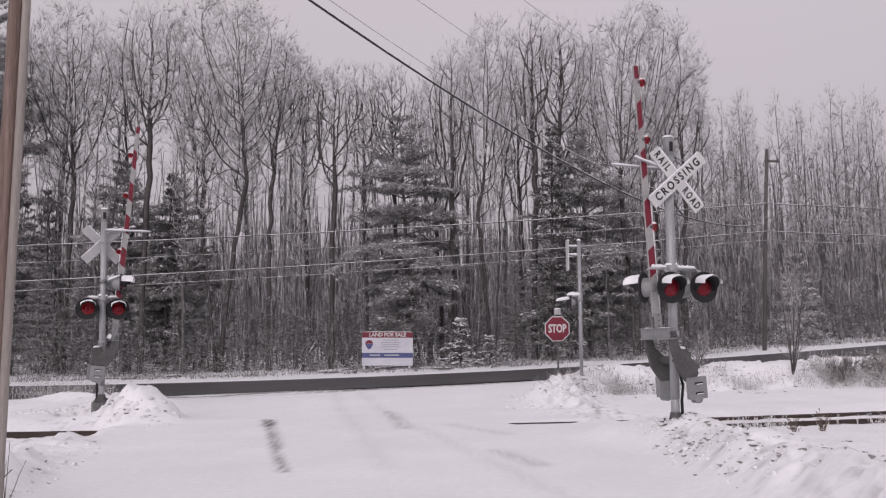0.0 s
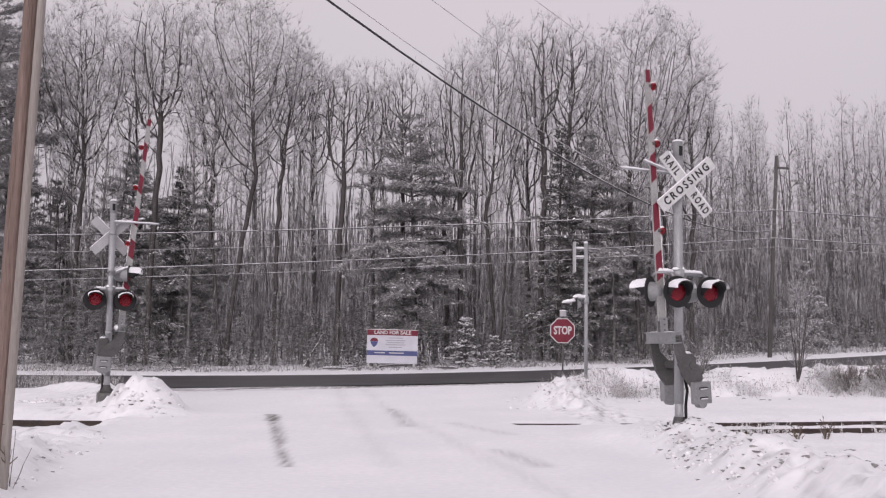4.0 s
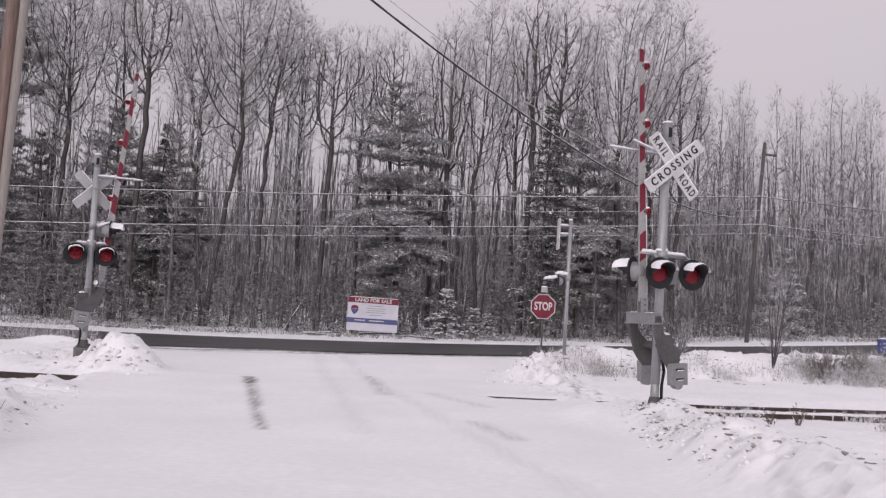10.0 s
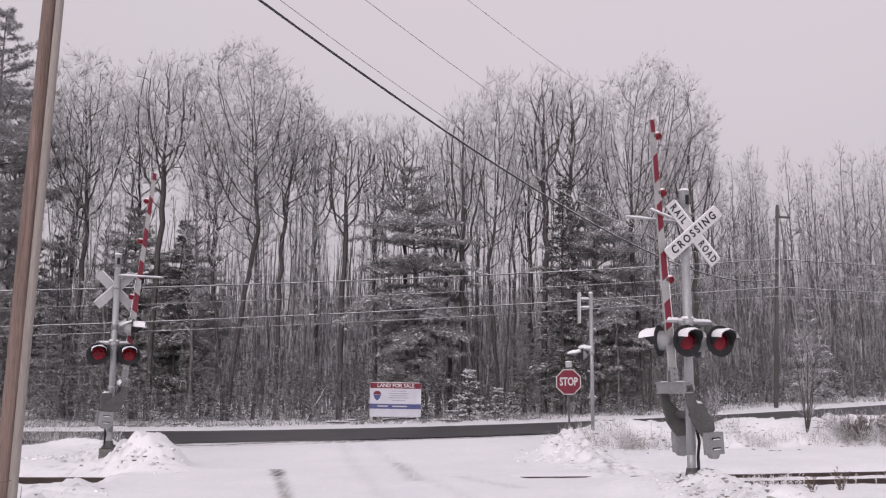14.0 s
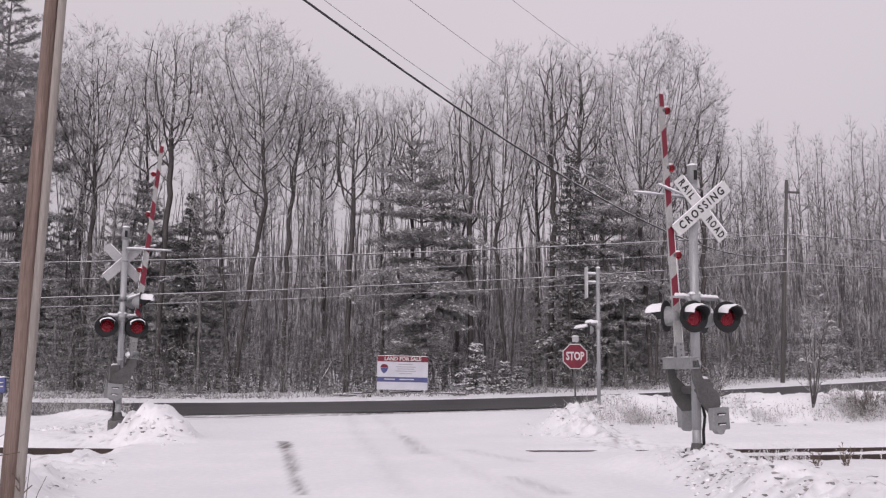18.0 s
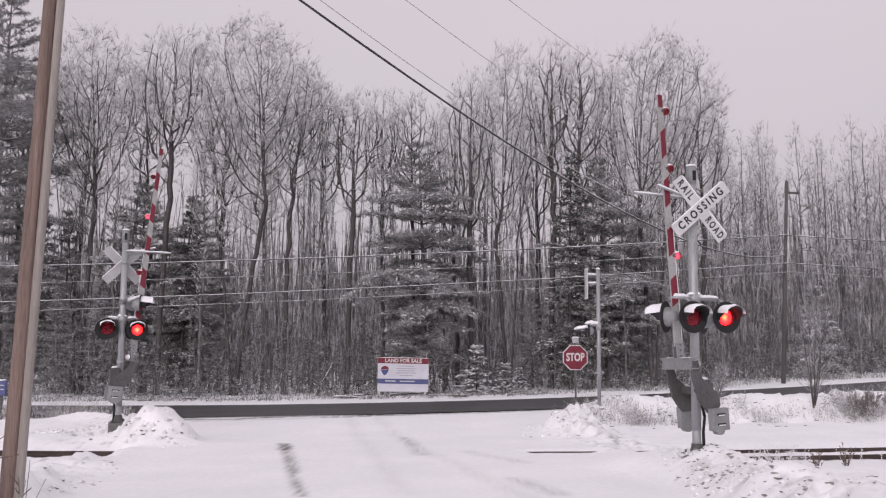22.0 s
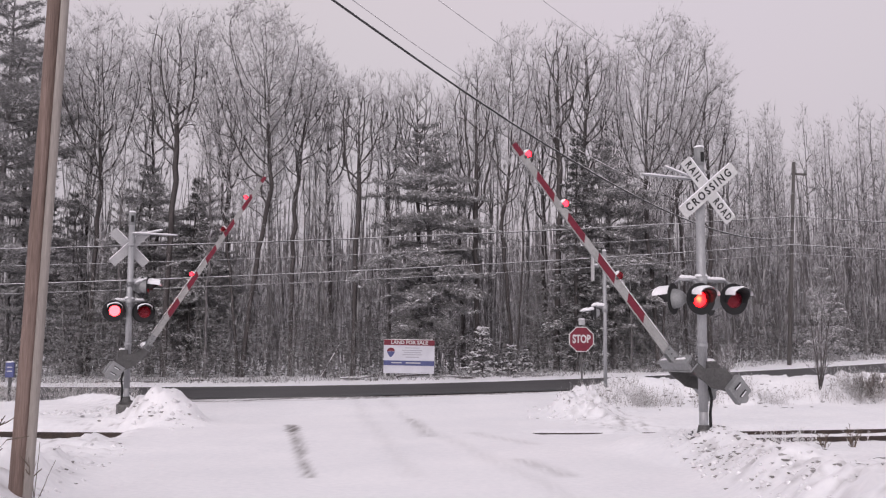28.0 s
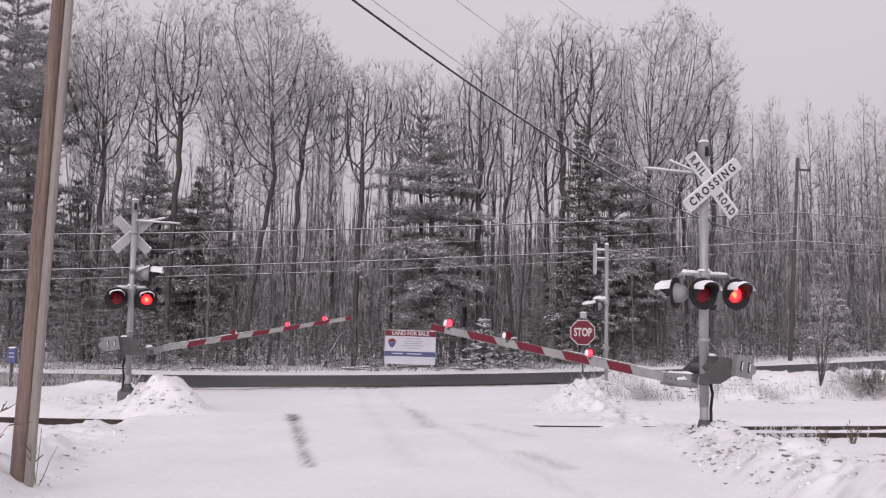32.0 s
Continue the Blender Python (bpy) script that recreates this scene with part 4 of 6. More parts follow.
def side_signal():
    g = 0.45
    s = thing("side_road_signal", pose(4.80, 28.5, g, 0, 0.6, 0), "thin galvanised mast with an edge-on sign and snowy lamp bracket", "crossing signal")
    tube_part("mast", (0, 0, 0), (0, 0, 4.38), 0.058, M_GALV, s, "galvanised steel mast", None, 16)
    bm = bmesh.new()
    add_ball(bm, (0, 0, 4.38), 0.07, (1, 1, 0.6), 12, 6)
    part("snow_cap", bm, M_SNOWCAP, s, "", True)
    bm = bmesh.new()
    add_box(bm, (-0.36, 0, 3.92), (0.03, 0.5, 0.95), Matrix(), 0.008)
    part("edge_on_sign", bm, M_WHITE, s, "white sign seen edge-on")
    for z in (4.18, 3.92):
        tube_part("sign_bracket", (-0.36, 0, z), (0, 0, z), 0.022, M_GALV, s, "", None, 8)
        snow_ridge("snow", (-0.34, 0, z + 0.015), (-0.04, 0, z + 0.015), 0.06, 0.05, s, int(z * 10), 5)
    bm = bmesh.new()
    add_tube(bm, (0, 0, 2.62), (-0.30, -0.05, 2.66), 0.03, None, 8)
    add_tube(bm, (-0.30, -0.3, 2.66), (-0.30, 0.3, 2.66), 0.028, None, 8)
    add_tube(bm, (0, 0, 2.5), (0, 0, 2.72), 0.085, None, 12)
    part("lamp_bracket", bm, M_GALV, s, "", True)
    snow_ridge("snow", (-0.42, -0.1, 2.68), (0.04, 0, 2.68), 0.14, 0.11, s, 4, 7)
    for y in (-0.26, 0.26):
        bm = bmesh.new()
        dome(bm, 0.14, 0.16)
        lamp = part("lamp_head", bm, M_BOX, s, "small lamp head with snow on its hood", True)
        lamp.matrix_basis = pose(-0.34, y, 2.46, 0, 0, 90)
        bm = bmesh.new()
        bmesh.ops.create_cone(bm, cap_ends=True, segments=24, radius1=0.2, radius2=0.2, depth=0.016, matrix=Matrix.Rotation(math.pi / 2, 4, 'X'))
        part("background_disc", bm, M_BLACK, lamp)
        snow_ridge("snow", (0, 0.02, 0.10), (0, 0.36, 0.06), 0.20, 0.09, lamp, 9, 6)


side_signal()


def sale_sign():
    x0, x1, y, g = -3.02, -0.60, 44.7, 0.15
    w = x1 - x0
    s = thing("land_for_sale_sign", pose((x0 + x1) / 2, y, g, 0, 1.2, 2), "white land for sale board with red and blue bands", "sign board")
    zb, zt = 0.66 - g, 2.25 - g
    box_part("board", (0, 0.02, (zb + zt) / 2), (w, 0.03, zt - zb), M_PALE, s, "white sign board", 0.006)
    box_part("red_band", (0, 0.0, zt - 0.13), (w - 0.01, 0.016, 0.26), M_RED, s, "red heading band", 0.002)
    box_part("blue_band", (0, 0.0, zb + 0.49), (w - 0.01, 0.016, 0.23), M_BLUE, s, "blue band", 0.002)
    lettering("LAND FOR SALE", 0.24, Matrix.Translation((0, -0.010, zt - 0.13)) @ TOWARD, M_WHITE, s, 1.75)
    bm = bmesh.new()
    add_prism(bm, [(0.19 * math.cos(radians(a)), 0.17 * math.sin(radians(a))) for a in range(0, 181, 20)], 0.012, Matrix.Translation((-w / 2 + 0.34, -0.004, zt - 0.55)))
    part("logo_top", bm, M_RED, s, "plain red half round")
    bm = bmesh.new()
    add_prism(bm, [(-0.19, 0.0), (0.19, 0.0), (0.12, -0.16), (0.03, -0.26), (-0.03, -0.26), (-0.12, -0.16)], 0.012, Matrix.Translation((-w / 2 + 0.34, -0.004, zt - 0.56)))
    part("logo_bottom", bm, M_BLUE, s, "plain blue shape")
    for i, (z, l) in enumerate(((zt - 0.38, 0.70), (zt - 0.50, 0.95), (zt - 0.60, 0.80), (zt - 0.70, 0.95), (zt - 0.82, 0.62))):
        box_part("print_bar", (0.15, 0.0, z), (l, 0.014, 0.035), M_PRINT, s, "", 0.002)
    for i, (x, l) in enumerate(((-0.6, 0.5), (0.2, 0.7))):
        box_part("print_bar", (x, -0.006, zb + 0.50), (l, 0.012, 0.05), M_WHITE, s, "", 0.002)
    for x in (-w / 2 + 0.10, w / 2 - 0.16):
        box_part("leg", (x, 0.05, (zb - 0.55) / 2), (0.09, 0.05, zb + 0.55), M_WHITE, s, "white leg", 0.004)
    snow_ridge("snow", (-w / 2, 0.02, zt), (w / 2, 0.02, zt), 0.05, 0.03, s, 7, 14)


sale_sign()


def blue_box(x, y, g, h, w, name, label):
    s = thing(name, pose(x, y, g, 0, 0, 12), label, "roadside box")
    box_part("box", (0, 0, h - 0.22), (w, 0.16, 0.46), M_BLUE, s, "blue box", 0.02)
    box_part("post", (0, 0.04, (h - 0.45) / 2), (0.09, 0.07, h - 0.42), M_MECH, s)
    snow_ridge("snow", (-w / 2, 0, h), (w / 2, 0, h), 0.17, 0.05, s, 3, 4)
    for z in (0.08, -0.04):
        box_part("print_bar", (0, -0.083, h - 0.22 + z), (w * 0.6, 0.008, 0.03), M_WHITE, s, "", 0.001)


blue_box(-13.3, 28.6, gz(-13.3, 28.6) - 0.05, 1.50 - gz(-13.3, 28.6), 0.24, "roadside_marker", "small blue roadside box on a post")
blue_box(15.55, 30.0, gz(15.55, 30.0) - 0.05, 0.62, 0.5, "roadside_box", "blue roadside box behind frosted weeds")


# ---- utility poles and wires ----
def near_pole():
    p = thing("utility_pole", pose(-4.975, 11.0, 0.0), "weathered brown wooden utility pole standing in snow", "utility pole")

    def at(z, dx=0.0, dy=0.0):
        return Vector((0.033 * z + dx, dy, z))
    bm = bmesh.new()
    rings = []
    for k in range(25):
        z = -0.6 + k * 0.42
        r = 0.098 - 0.0008 * k
        rings.append([bm.verts.new(at(z, (r + 0.004 * math.sin(5 * i + k)) * math.cos(i * math.pi / 10), (r + 0.004 * math.sin(5 * i + k)) * math.sin(i * math.pi / 10))) for i in range(20)])
    for a, b in zip(rings, rings[1:]):
        for i in range(20):
            bm.faces.new((a[i], a[(i + 1) % 20], b[(i + 1) % 20], b[i]))
    bm.faces.new(rings[-1])
    part("shaft", bm, M_POLE, p, "brown weathered wooden shaft", True)
    bm = bmesh.new()
    rings = []
    for k in range(21):
        z = -0.4 + k * 0.48
        r = 0.054 - 0.0004 * k
        rings.append([bm.verts.new(at(z, 0.130 + r * math.cos(i * math.pi / 7), -0.02 + r * math.sin(i * math.pi / 7))) for i in range(14)])
    for a, b in zip(rings, rings[1:]):
        for i in range(14):
            bm.faces.new((a[i], a[(i + 1) % 14], b[(i + 1) % 14], b[i]))
    bm.faces.new(rings[-1])
    part("brace_pole", bm, M_BOARD, p, "pale grey half-round batten", True)


near_pole()
FAR_POLE = (16.75, 46.0)


def far_pole():
    g = 0.8
    p = thing("utility_pole", pose(FAR_POLE[0], FAR_POLE[1], g, 0, 3.6, 0), "grey wooden utility pole at the wood's edge", "utility pole")
    tube_part("shaft", (0, 0, -0.5), (0, 0, 10.3), 0.11, M_OLDPOLE, p, "grey wooden shaft", 0.075, 14)
    box_part("crossarm", (0.28, 0, 9.7), (0.75, 0.1, 0.10), M_OLDPOLE, p, "short wooden crossarm", 0.01)
    for x in (0.1, 0.55):
        tube_part("insulator", (x, 0, 9.74), (x, 0, 9.90), 0.05, M_BOX, p, "", None, 10)
    for z in (5.9, 6.6, 7.3):
        tube_part("wire_bracket", (0, -0.2, z), (0, 0.05, z), 0.03, M_MECH, p, "", None, 8)


far_pole()


def wire(name, a, b, sag, r, mat, label, n=40, skew=0.0):
    a, b = Vector(a), Vector(b)
    pts = [a.lerp(b, i / n) - Vector((0, 0, sag * 4 * (i / n) * (1 - i / n) * (1 + skew * (i / n - 0.5)))) for i in range(n + 1)]
    ang = [i * math.pi / 3 for i in range(6)]
    v = np.array([p + Vector((0.4 * math.cos(w), -0.9 * math.cos(w), math.sin(w))) * r for p in pts for w in ang])
    f = np.array([[k * 6 + i, k * 6 + (i + 1) % 6, k * 6 + 6 + (i + 1) % 6, k * 6 + 6 + i] for k in range(n) for i in range(6)])
    tagged(solid(name, mesh_from(name, v, f), mat, None, "", True), label, "cable", "overhead wires")


FX, FY = FAR_POLE
wire("overhead_cable", (-4.6, 11.0, 8.54), (FX + 0.4, FY, 7.34), 1.639, 0.026, M_WIRE, "thick black service cable sagging over the crossing", 40, 0.259)
wire("overhead_wire", (-4.5, 11.0, 8.75), (FX + 0.5, FY, 8.4), 1.80, 0.010, M_WIRE_S, "thin frosted overhead wire")
wire("overhead_wire", (-3.9, 11.0, 9.2), (FX + 0.6, FY, 9.5), 1.35, 0.009, M_WIRE_S, "thin frosted overhead wire")
wire("overhead_wire", (-2.9, 11.0, 9.5), (FX + 1.0, FY, 11.5), 0.9, 0.008, M_WIRE_S, "thin frosted overhead wire")
for za, zl, r in ((8.3, 5.75, 0.030), (7.6, 4.95, 0.017), (6.9, 4.1, 0.030), (6.45, 3.7, 0.020)):
    wire("roadside_wire", (FX + 0.4, FY - 0.2, za), (-40, 37.4, zl), 0.5, r, M_WIRE_F, "frosted wire strung along the main road")
    wire("roadside_wire", (FX + 0.4, FY - 0.2, za), (62, 54, za + 0.2), 0.5, r, M_WIRE_F, "frosted wire strung along the main road")


# ---- trees ----
def unit(v):
    return v / (np.linalg.norm(v) + 1e-9)


def limb(rng, p, d, length, r0, r1, n, wander, lift):
    """A bent run of segments. Returns the segments, and points with directions along it."""
    seg, along = [], []
    step = length / n
    for i in range(n):
        d = unit(d + rng.normal(0, wander, 3) + np.array([0, 0, lift]))
        q = p + d * step
        a, b = r0 + (r1 - r0) * i / n, r0 + (r1 - r0) * (i + 1) / n
        seg.append((*p, *q, a, b))
        along.append((q, d, b, (i + 1) / n))
        p = q
    return seg, along


def aside(rng, d, spread):
    """A direction that leaves d by about spread radians, to a random side."""
    s = unit(np.cross(d, rng.normal(0, 1, 3)))
    return unit(d * math.cos(spread) + s * math.sin(spread))


def sprout(rng, p, d, count, spread, lo, hi, r0, r1, up=0.15):
    """Short straight shoots that leave the points p about the directions d. Returns rows for prisms() and the shoots' directions."""
    k = rng.poisson(count, len(p))
    i = np.repeat(np.arange(len(p)), k)
    q, w = p[i], d[i]
    s = np.cross(w, rng.normal(0, 1, (len(i), 3)))
    s /= np.linalg.norm(s, axis=1, keepdims=True) + 1e-9
    a = rng.uniform(spread * 0.5, spread * 1.4, (len(i), 1))
    w = w * np.cos(a) + s * np.sin(a) + np.array([0, 0, up])
    w /= np.linalg.norm(w, axis=1, keepdims=True)
    e = q + w * rng.uniform(lo, hi, (len(i), 1))
    return np.hstack([q, e, np.full((len(i), 1), r0), np.full((len(i), 1), r1)]), w


def crown_profile(u, widest):
    return np.where(u < widest, (np.clip(u, 0, 1) / widest) ** 0.75, np.sqrt(np.clip(1 - ((u - widest) / (1 - widest)) ** 2, 0, 1)))


def bare_tree(seed, height, low, radius, stems, points=700, shift=0.0, widest=0.62, thick=1.0, step=0.27, twigs=1.0):
    """Stems rise to the crown and branch towards the free room in it; the limbs' girth follows from what they carry.
    stems: rows of foot x, foot y, height where it begins to branch, x and y there."""
    rng = np.random.default_rng(seed)
    points = int(points * 3.6)
    u = rng.uniform(0, 1, points * 3)
    rr = crown_profile(u, widest)
    keep = rng.uniform(0, 1, points * 3) < 0.08 + rr ** 2
    u, rr = u[keep][:points], rr[keep][:points]
    az, rad = rng.uniform(0, 2 * math.pi, len(u)), radius * rr * np.sqrt(rng.uniform(0.02, 1, len(u))) * (1 + 0.13 * rng.normal(0, 1, len(u)))
    goal = np.stack([np.cos(az) * rad + shift * u, np.sin(az) * rad, low + (height - low) * u], 1)
    pos, par, way = [], [], []
    for fx, fy, fz, tx, ty in stems:
        n = max(4, int(fz / 0.7))
        last = -1
        bend = rng.normal(0, 0.06, (n + 1, 2))
        for i in range(n + 1):
            f = i / n
            e = f ** 1.4
            pos.append(np.array([fx + (tx - fx) * e + bend[i, 0] * f, fy + (ty - fy) * e + bend[i, 1] * f, -0.3 + (fz + 0.3) * f]))
            par.append(last)
            way.append(unit(pos[-1] - pos[last]) if last >= 0 else np.array([0, 0, 1.0]))
            last = len(pos) - 1
    root = len(pos)
    near = np.full(len(goal), 1e9)
    who = np.zeros(len(goal), int)
    alive = np.ones(len(goal), bool)
    done = 0
    kids = np.zeros(20000, int)
    for _ in range(140):
        new_p = np.array(pos[done:])
        if len(new_p) == 0 or not alive.any():
            break
        d = np.linalg.norm(goal[:, None] - new_p[None], axis=2)
        j = d.argmin(1)
        m = d[np.arange(len(goal)), j]
        better = m < near
        near[better], who[better] = m[better], j[better] + done
        done = len(pos)
        alive &= near > 0.31
        grow = {}
        for g in np.nonzero(alive & (near < 5.0))[0]:
            grow.setdefault(who[g], []).append(g)
        for k, gs in grow.items():
            if kids[k] >= 3:
                continue
            v = goal[gs] - pos[k]
            pull = unit((v / (np.linalg.norm(v, axis=1, keepdims=True) + 1e-9)).mean(0))
            if kids[k] >= 1:
                pull = unit(pull + rng.normal(0, 0.45, 3))
            if pull @ way[k] < -0.05:
                continue
            dd = unit(pull + 0.9 * way[k] + np.array([0, 0, 0.16]) + rng.normal(0, 0.10, 3))
            pos.append(pos[k] + dd * step)
            par.append(k)
            way.append(dd)
            kids[k] += 1
    pos, par, way = np.array(pos), np.array(par), np.array(way)
    load = np.zeros(len(pos))
    leaf = np.ones(len(pos), bool)
    leaf[par[par >= 0]] = False
    load[leaf] = 1.0
    for i in range(len(pos) - 1, -1, -1):
        if par[i] >= 0:
            load[par[i]] += load[i]
    foot = np.array([i for i in range(root) if par[i] < 0])
    girth = 0.0078 * height * thick / max(1.0, len(foot)) ** 0.35
    r = 0.008 + (girth - 0.008) * (np.maximum(load - 1, 0) / load[foot].max()) ** 0.47
    r *= np.where(np.arange(len(pos)) < root, 1.0 + 0.30 * np.clip(1 - pos[:, 2] / 2.0, 0, 1), 1.0)
    i = np.nonzero(par >= 0)[0]
    seg = np.hstack([pos[par[i]], pos[i], np.minimum(r[par[i]], r[i] * 1.5)[:, None], r[i][:, None]])
    fine = np.nonzero((r < 0.026) & (np.arange(len(pos)) >= root))[0]
    s0, w0 = sprout(rng, pos[fine], way[fine], 0.7 * twigs, 0.55, 0.35, 0.95, 0.012, 0.0, 0.30)
    on = [s0[:, 0:3] + (s0[:, 3:6] - s0[:, 0:3]) * rng.uniform(0.15, 1.0, (len(s0), 1)) for _ in range(3)]
    s1, w1 = sprout(rng, np.vstack(on), np.vstack([w0, w0, w0]), 0.85 * twigs, 0.5, 0.18, 0.48, 0.010, 0.0, 0.30)
    mid = s1[:, 0:3] + (s1[:, 3:6] - s1[:, 0:3]) * rng.uniform(0.3, 0.9, (len(s1), 1))
    s2, w2 = sprout(rng, mid, w1, 0.6 * twigs, 0.55, 0.12, 0.30, 0.009, 0.0, 0.30)
    ends = np.nonzero(leaf)[0]
    s3, w3 = sprout(rng, pos[ends], way[ends], 3.5, 0.4, 0.25, 0.6, 0.012, 0.0, 0.35)
    big = r[i] > 0.0165
    return seg[big], np.vstack([seg[~big], s0, s1, s2, s3])


def tree_thing(name, wood, twig, label, category, group, bark=None):
    t = thing(name, pose(0, 0, 0), label, category, group)
    v, f = prisms(wood, 4)
    solid("trunk", mesh_from("trunk", v, f), bark or M_BARK, t, "bark trunk and limbs with fine boughs", True)
    v, f = spikes(twig)
    solid("crown", mesh_from("crown", v, f), M_TWIG, t, "fine frosted twigs")
    return t


def needle_fan(rng, p, d, count, length, width, lift=0.1):
    """Thin pointed needles about the shoots' ends. Returns triangles (n, 3, 3)."""
    k = rng.poisson(count, len(p))
    i = np.repeat(np.arange(len(p)), k)
    n = len(i)
    w = d[i] * rng.uniform(0.2, 1.0, (n, 1)) + rng.normal(0, 0.48, (n, 3)) + np.array([0, 0, lift])
    w /= np.linalg.norm(w, axis=1, keepdims=True) + 1e-9
    c = np.cross(w, rng.normal(0, 1, (n, 3)))
    c *= width * rng.uniform(0.6, 1.3, (n, 1)) / (np.linalg.norm(c, axis=1, keepdims=True) + 1e-9)
    q = p[i] + rng.normal(0, 0.03, (n, 3))
    return np.stack([q - c, q + c, q + w * length * rng.uniform(0.6, 1.3, (n, 1))], 1)


def snow_pads(rng, p, d, size):
    """Small uneven pads of snow that lie on the shoots p, along d."""
    n = len(p)
    sd = np.cross(d, [0, 0, 1.0])
    sd /= np.linalg.norm(sd, axis=1, keepdims=True) + 1e-9
    l = size * rng.uniform(0.5, 1.5, (n, 1))
    w, h = l * rng.uniform(0.35, 0.7, (n, 1)), l * rng.uniform(0.2, 0.42, (n, 1))
    up = np.array([0, 0, 1.0])
    j = [rng.normal(0, 0.18, (n, 3)) * l for _ in range(6)]
    v = np.stack([p + d * l + j[0], p + sd * w + j[1], p - d * l + j[2], p - sd * w + j[3], p + up * h + d * l * 0.3 + j[4] * 0.4, p + up * h - d * l * 0.4 + j[5] * 0.4], 1)
    f = np.array([(0, 1, 4), (1, 5, 4), (1, 2, 5), (2, 3, 5), (3, 4, 5), (3, 0, 4), (1, 0, 3), (2, 1, 3)])
    return v.reshape(-1, 3), (np.arange(n)[:, None, None] * 6 + f[None]).reshape(-1, 3)


def conifer(name, seed, height, base, width, whorls, per, droop, label, snowy, needles, count=7.0, length=0.17, girth=0.0135, widest=0.3, rise=0.1, airy=0.1, pad=0.09, sub=1.0, point=0.9):
    """A straight trunk with whorls of boughs; each bough is a flat spray of shoots with needles and pads of snow."""
    rng = np.random.default_rng(seed)
    wood, sp, sd, tip = [], [], [], []
    s, a = limb(rng, np.array([0, 0, -0.3]), np.array([0, 0, 1.0]), height + 0.3, girth * height, 0.02, 10, 0.008, 0.02)
    wood += s
    spine = np.array([q for q, d, r, f in a])
    for k in range(whorls):
        f = (k + rng.uniform(-0.35, 0.35)) / whorls
        f = max(0.0, min(0.985, f))
        z = height * (base + (1 - base) * f)
        x0, y0 = np.interp(z, spine[:, 2], spine[:, 0]), np.interp(z, spine[:, 2], spine[:, 1])
        full = width * (0.45 + 0.55 * f / widest if f < widest else ((1 - f) / (1 - widest)) ** point) + 0.15
        n = max(3, int(per * (1 - 0.45 * f)))
        az0 = rng.uniform(0, 6.28)
        lump = rng.uniform(0.7, 1.15)
        for j in range(n):
            if rng.random() < airy:
                continue
            az = az0 + j * 2 * math.pi / n + rng.uniform(-0.35, 0.35)
            ln = full * lump * rng.uniform(0.6, 1.15)
            d = unit(np.array([math.cos(az), math.sin(az), rise + rng.uniform(-0.15, 0.15) + 0.55 * f * f]))
            m = max(3, int(ln / 0.34))
            bs, ba = limb(rng, np.array([x0, y0, z]), d, ln, 0.010 + 0.010 * ln, 0.006, m, 0.05, -droop)
            wood += bs
            for i, (q, dd, rr, ff) in enumerate(ba):
                side = unit(np.cross(dd, [0, 0, 1.0]))
                if ff > 0.25 or ln < 1.0:
                    sp.append(q)
                    sd.append(dd)
                    tip.append(ff)
                for sg in (-1, 1):
                    if ff < 0.18 and ln > 1.2:
                        continue
                    sl = (0.42 * ln * (1.12 - 0.8 * ff) + 0.10) * rng.uniform(0.5, 1.1)
                    w0 = unit(dd * rng.uniform(0.6, 1.0) + side * sg * rng.uniform(0.7, 1.1) + np.array([0, 0, rng.uniform(-0.18, 0.12)]))
                    wood.append((*q, *(q + w0 * sl), 0.007, 0.003))
                    g = max(2, int(sl / 0.15 * sub))
                    for e in range(1, g + 1):
                        w1 = unit(w0 + rng.normal(0, 0.3, 3) + np.array([0, 0, 0.08]))
                        sp.append(q + w0 * sl * (e - 0.3) / g + rng.normal(0, 0.035, 3))
                        sd.append(w1)
                        tip.append(ff * 0.6 + 0.4 * e / g)
    sp, sd, tip = np.array(sp), np.array(sd), np.array(tip)
    t = thing(name, pose(0, 0, 0), label, "conifer", "conifers")
    v, f = prisms(wood, 4)
    solid("trunk", mesh_from("trunk", v, f), M_BARK if needles is M_NEEDLE else M_PALEBARK, t, "trunk and branches")
    tri = needle_fan(rng, sp, sd, count, length, 0.017)
    solid("crown", mesh_from("crown", tri.reshape(-1, 3), np.arange(len(tri) * 3).reshape(-1, 3)), needles, t, "dark needles dusted with frost")
    patch = lattice(sp[:, 0] * 0.9 + 3 * sp[:, 2], sp[:, 1] * 0.9 + 7, seed)
    pick = rng.uniform(0, 1, len(sp)) < snowy * (0.15 + 0.85 * tip) * np.clip(0.6 + 0.9 * patch, 0, 1.5)
    v, f = snow_pads(rng, sp[pick] + np.array([0, 0, 0.03]), sd[pick], pad)
    tagged(solid("snow", mesh_from("snow", v, f), M_SNOWCAP, t, "snow lying on the boughs", True), kind="stuff")
    return t


def place(t, spots, first=True):
    """Puts the thing at the first spot and copies of it at the others: x, y, turn, scale."""
    for i, (x, y, turn, k) in enumerate(spots):
        z = float(ground_z(np.array([x]), np.array([y]), False)[0]) - 0.05
        m = pose(x, y, z, 0, 0, turn)
        ob = t if i == 0 else copy_thing(t, m)
        ob.matrix_basis = m
        ob.scale = (k, k, k)


# the tall bare trees at the wood's edge
BARE = "tall leafless tree with frosted twigs at the wood's edge"
SLIM = "slender straight leafless tree with frosted twigs"


def bare(args, spots, label=BARE, name="bare_tree", group="bare trees", bark=None, **kw):
    place(tree_thing(name, *bare_tree(*args, **kw), label, "tree", group, bark), spots)


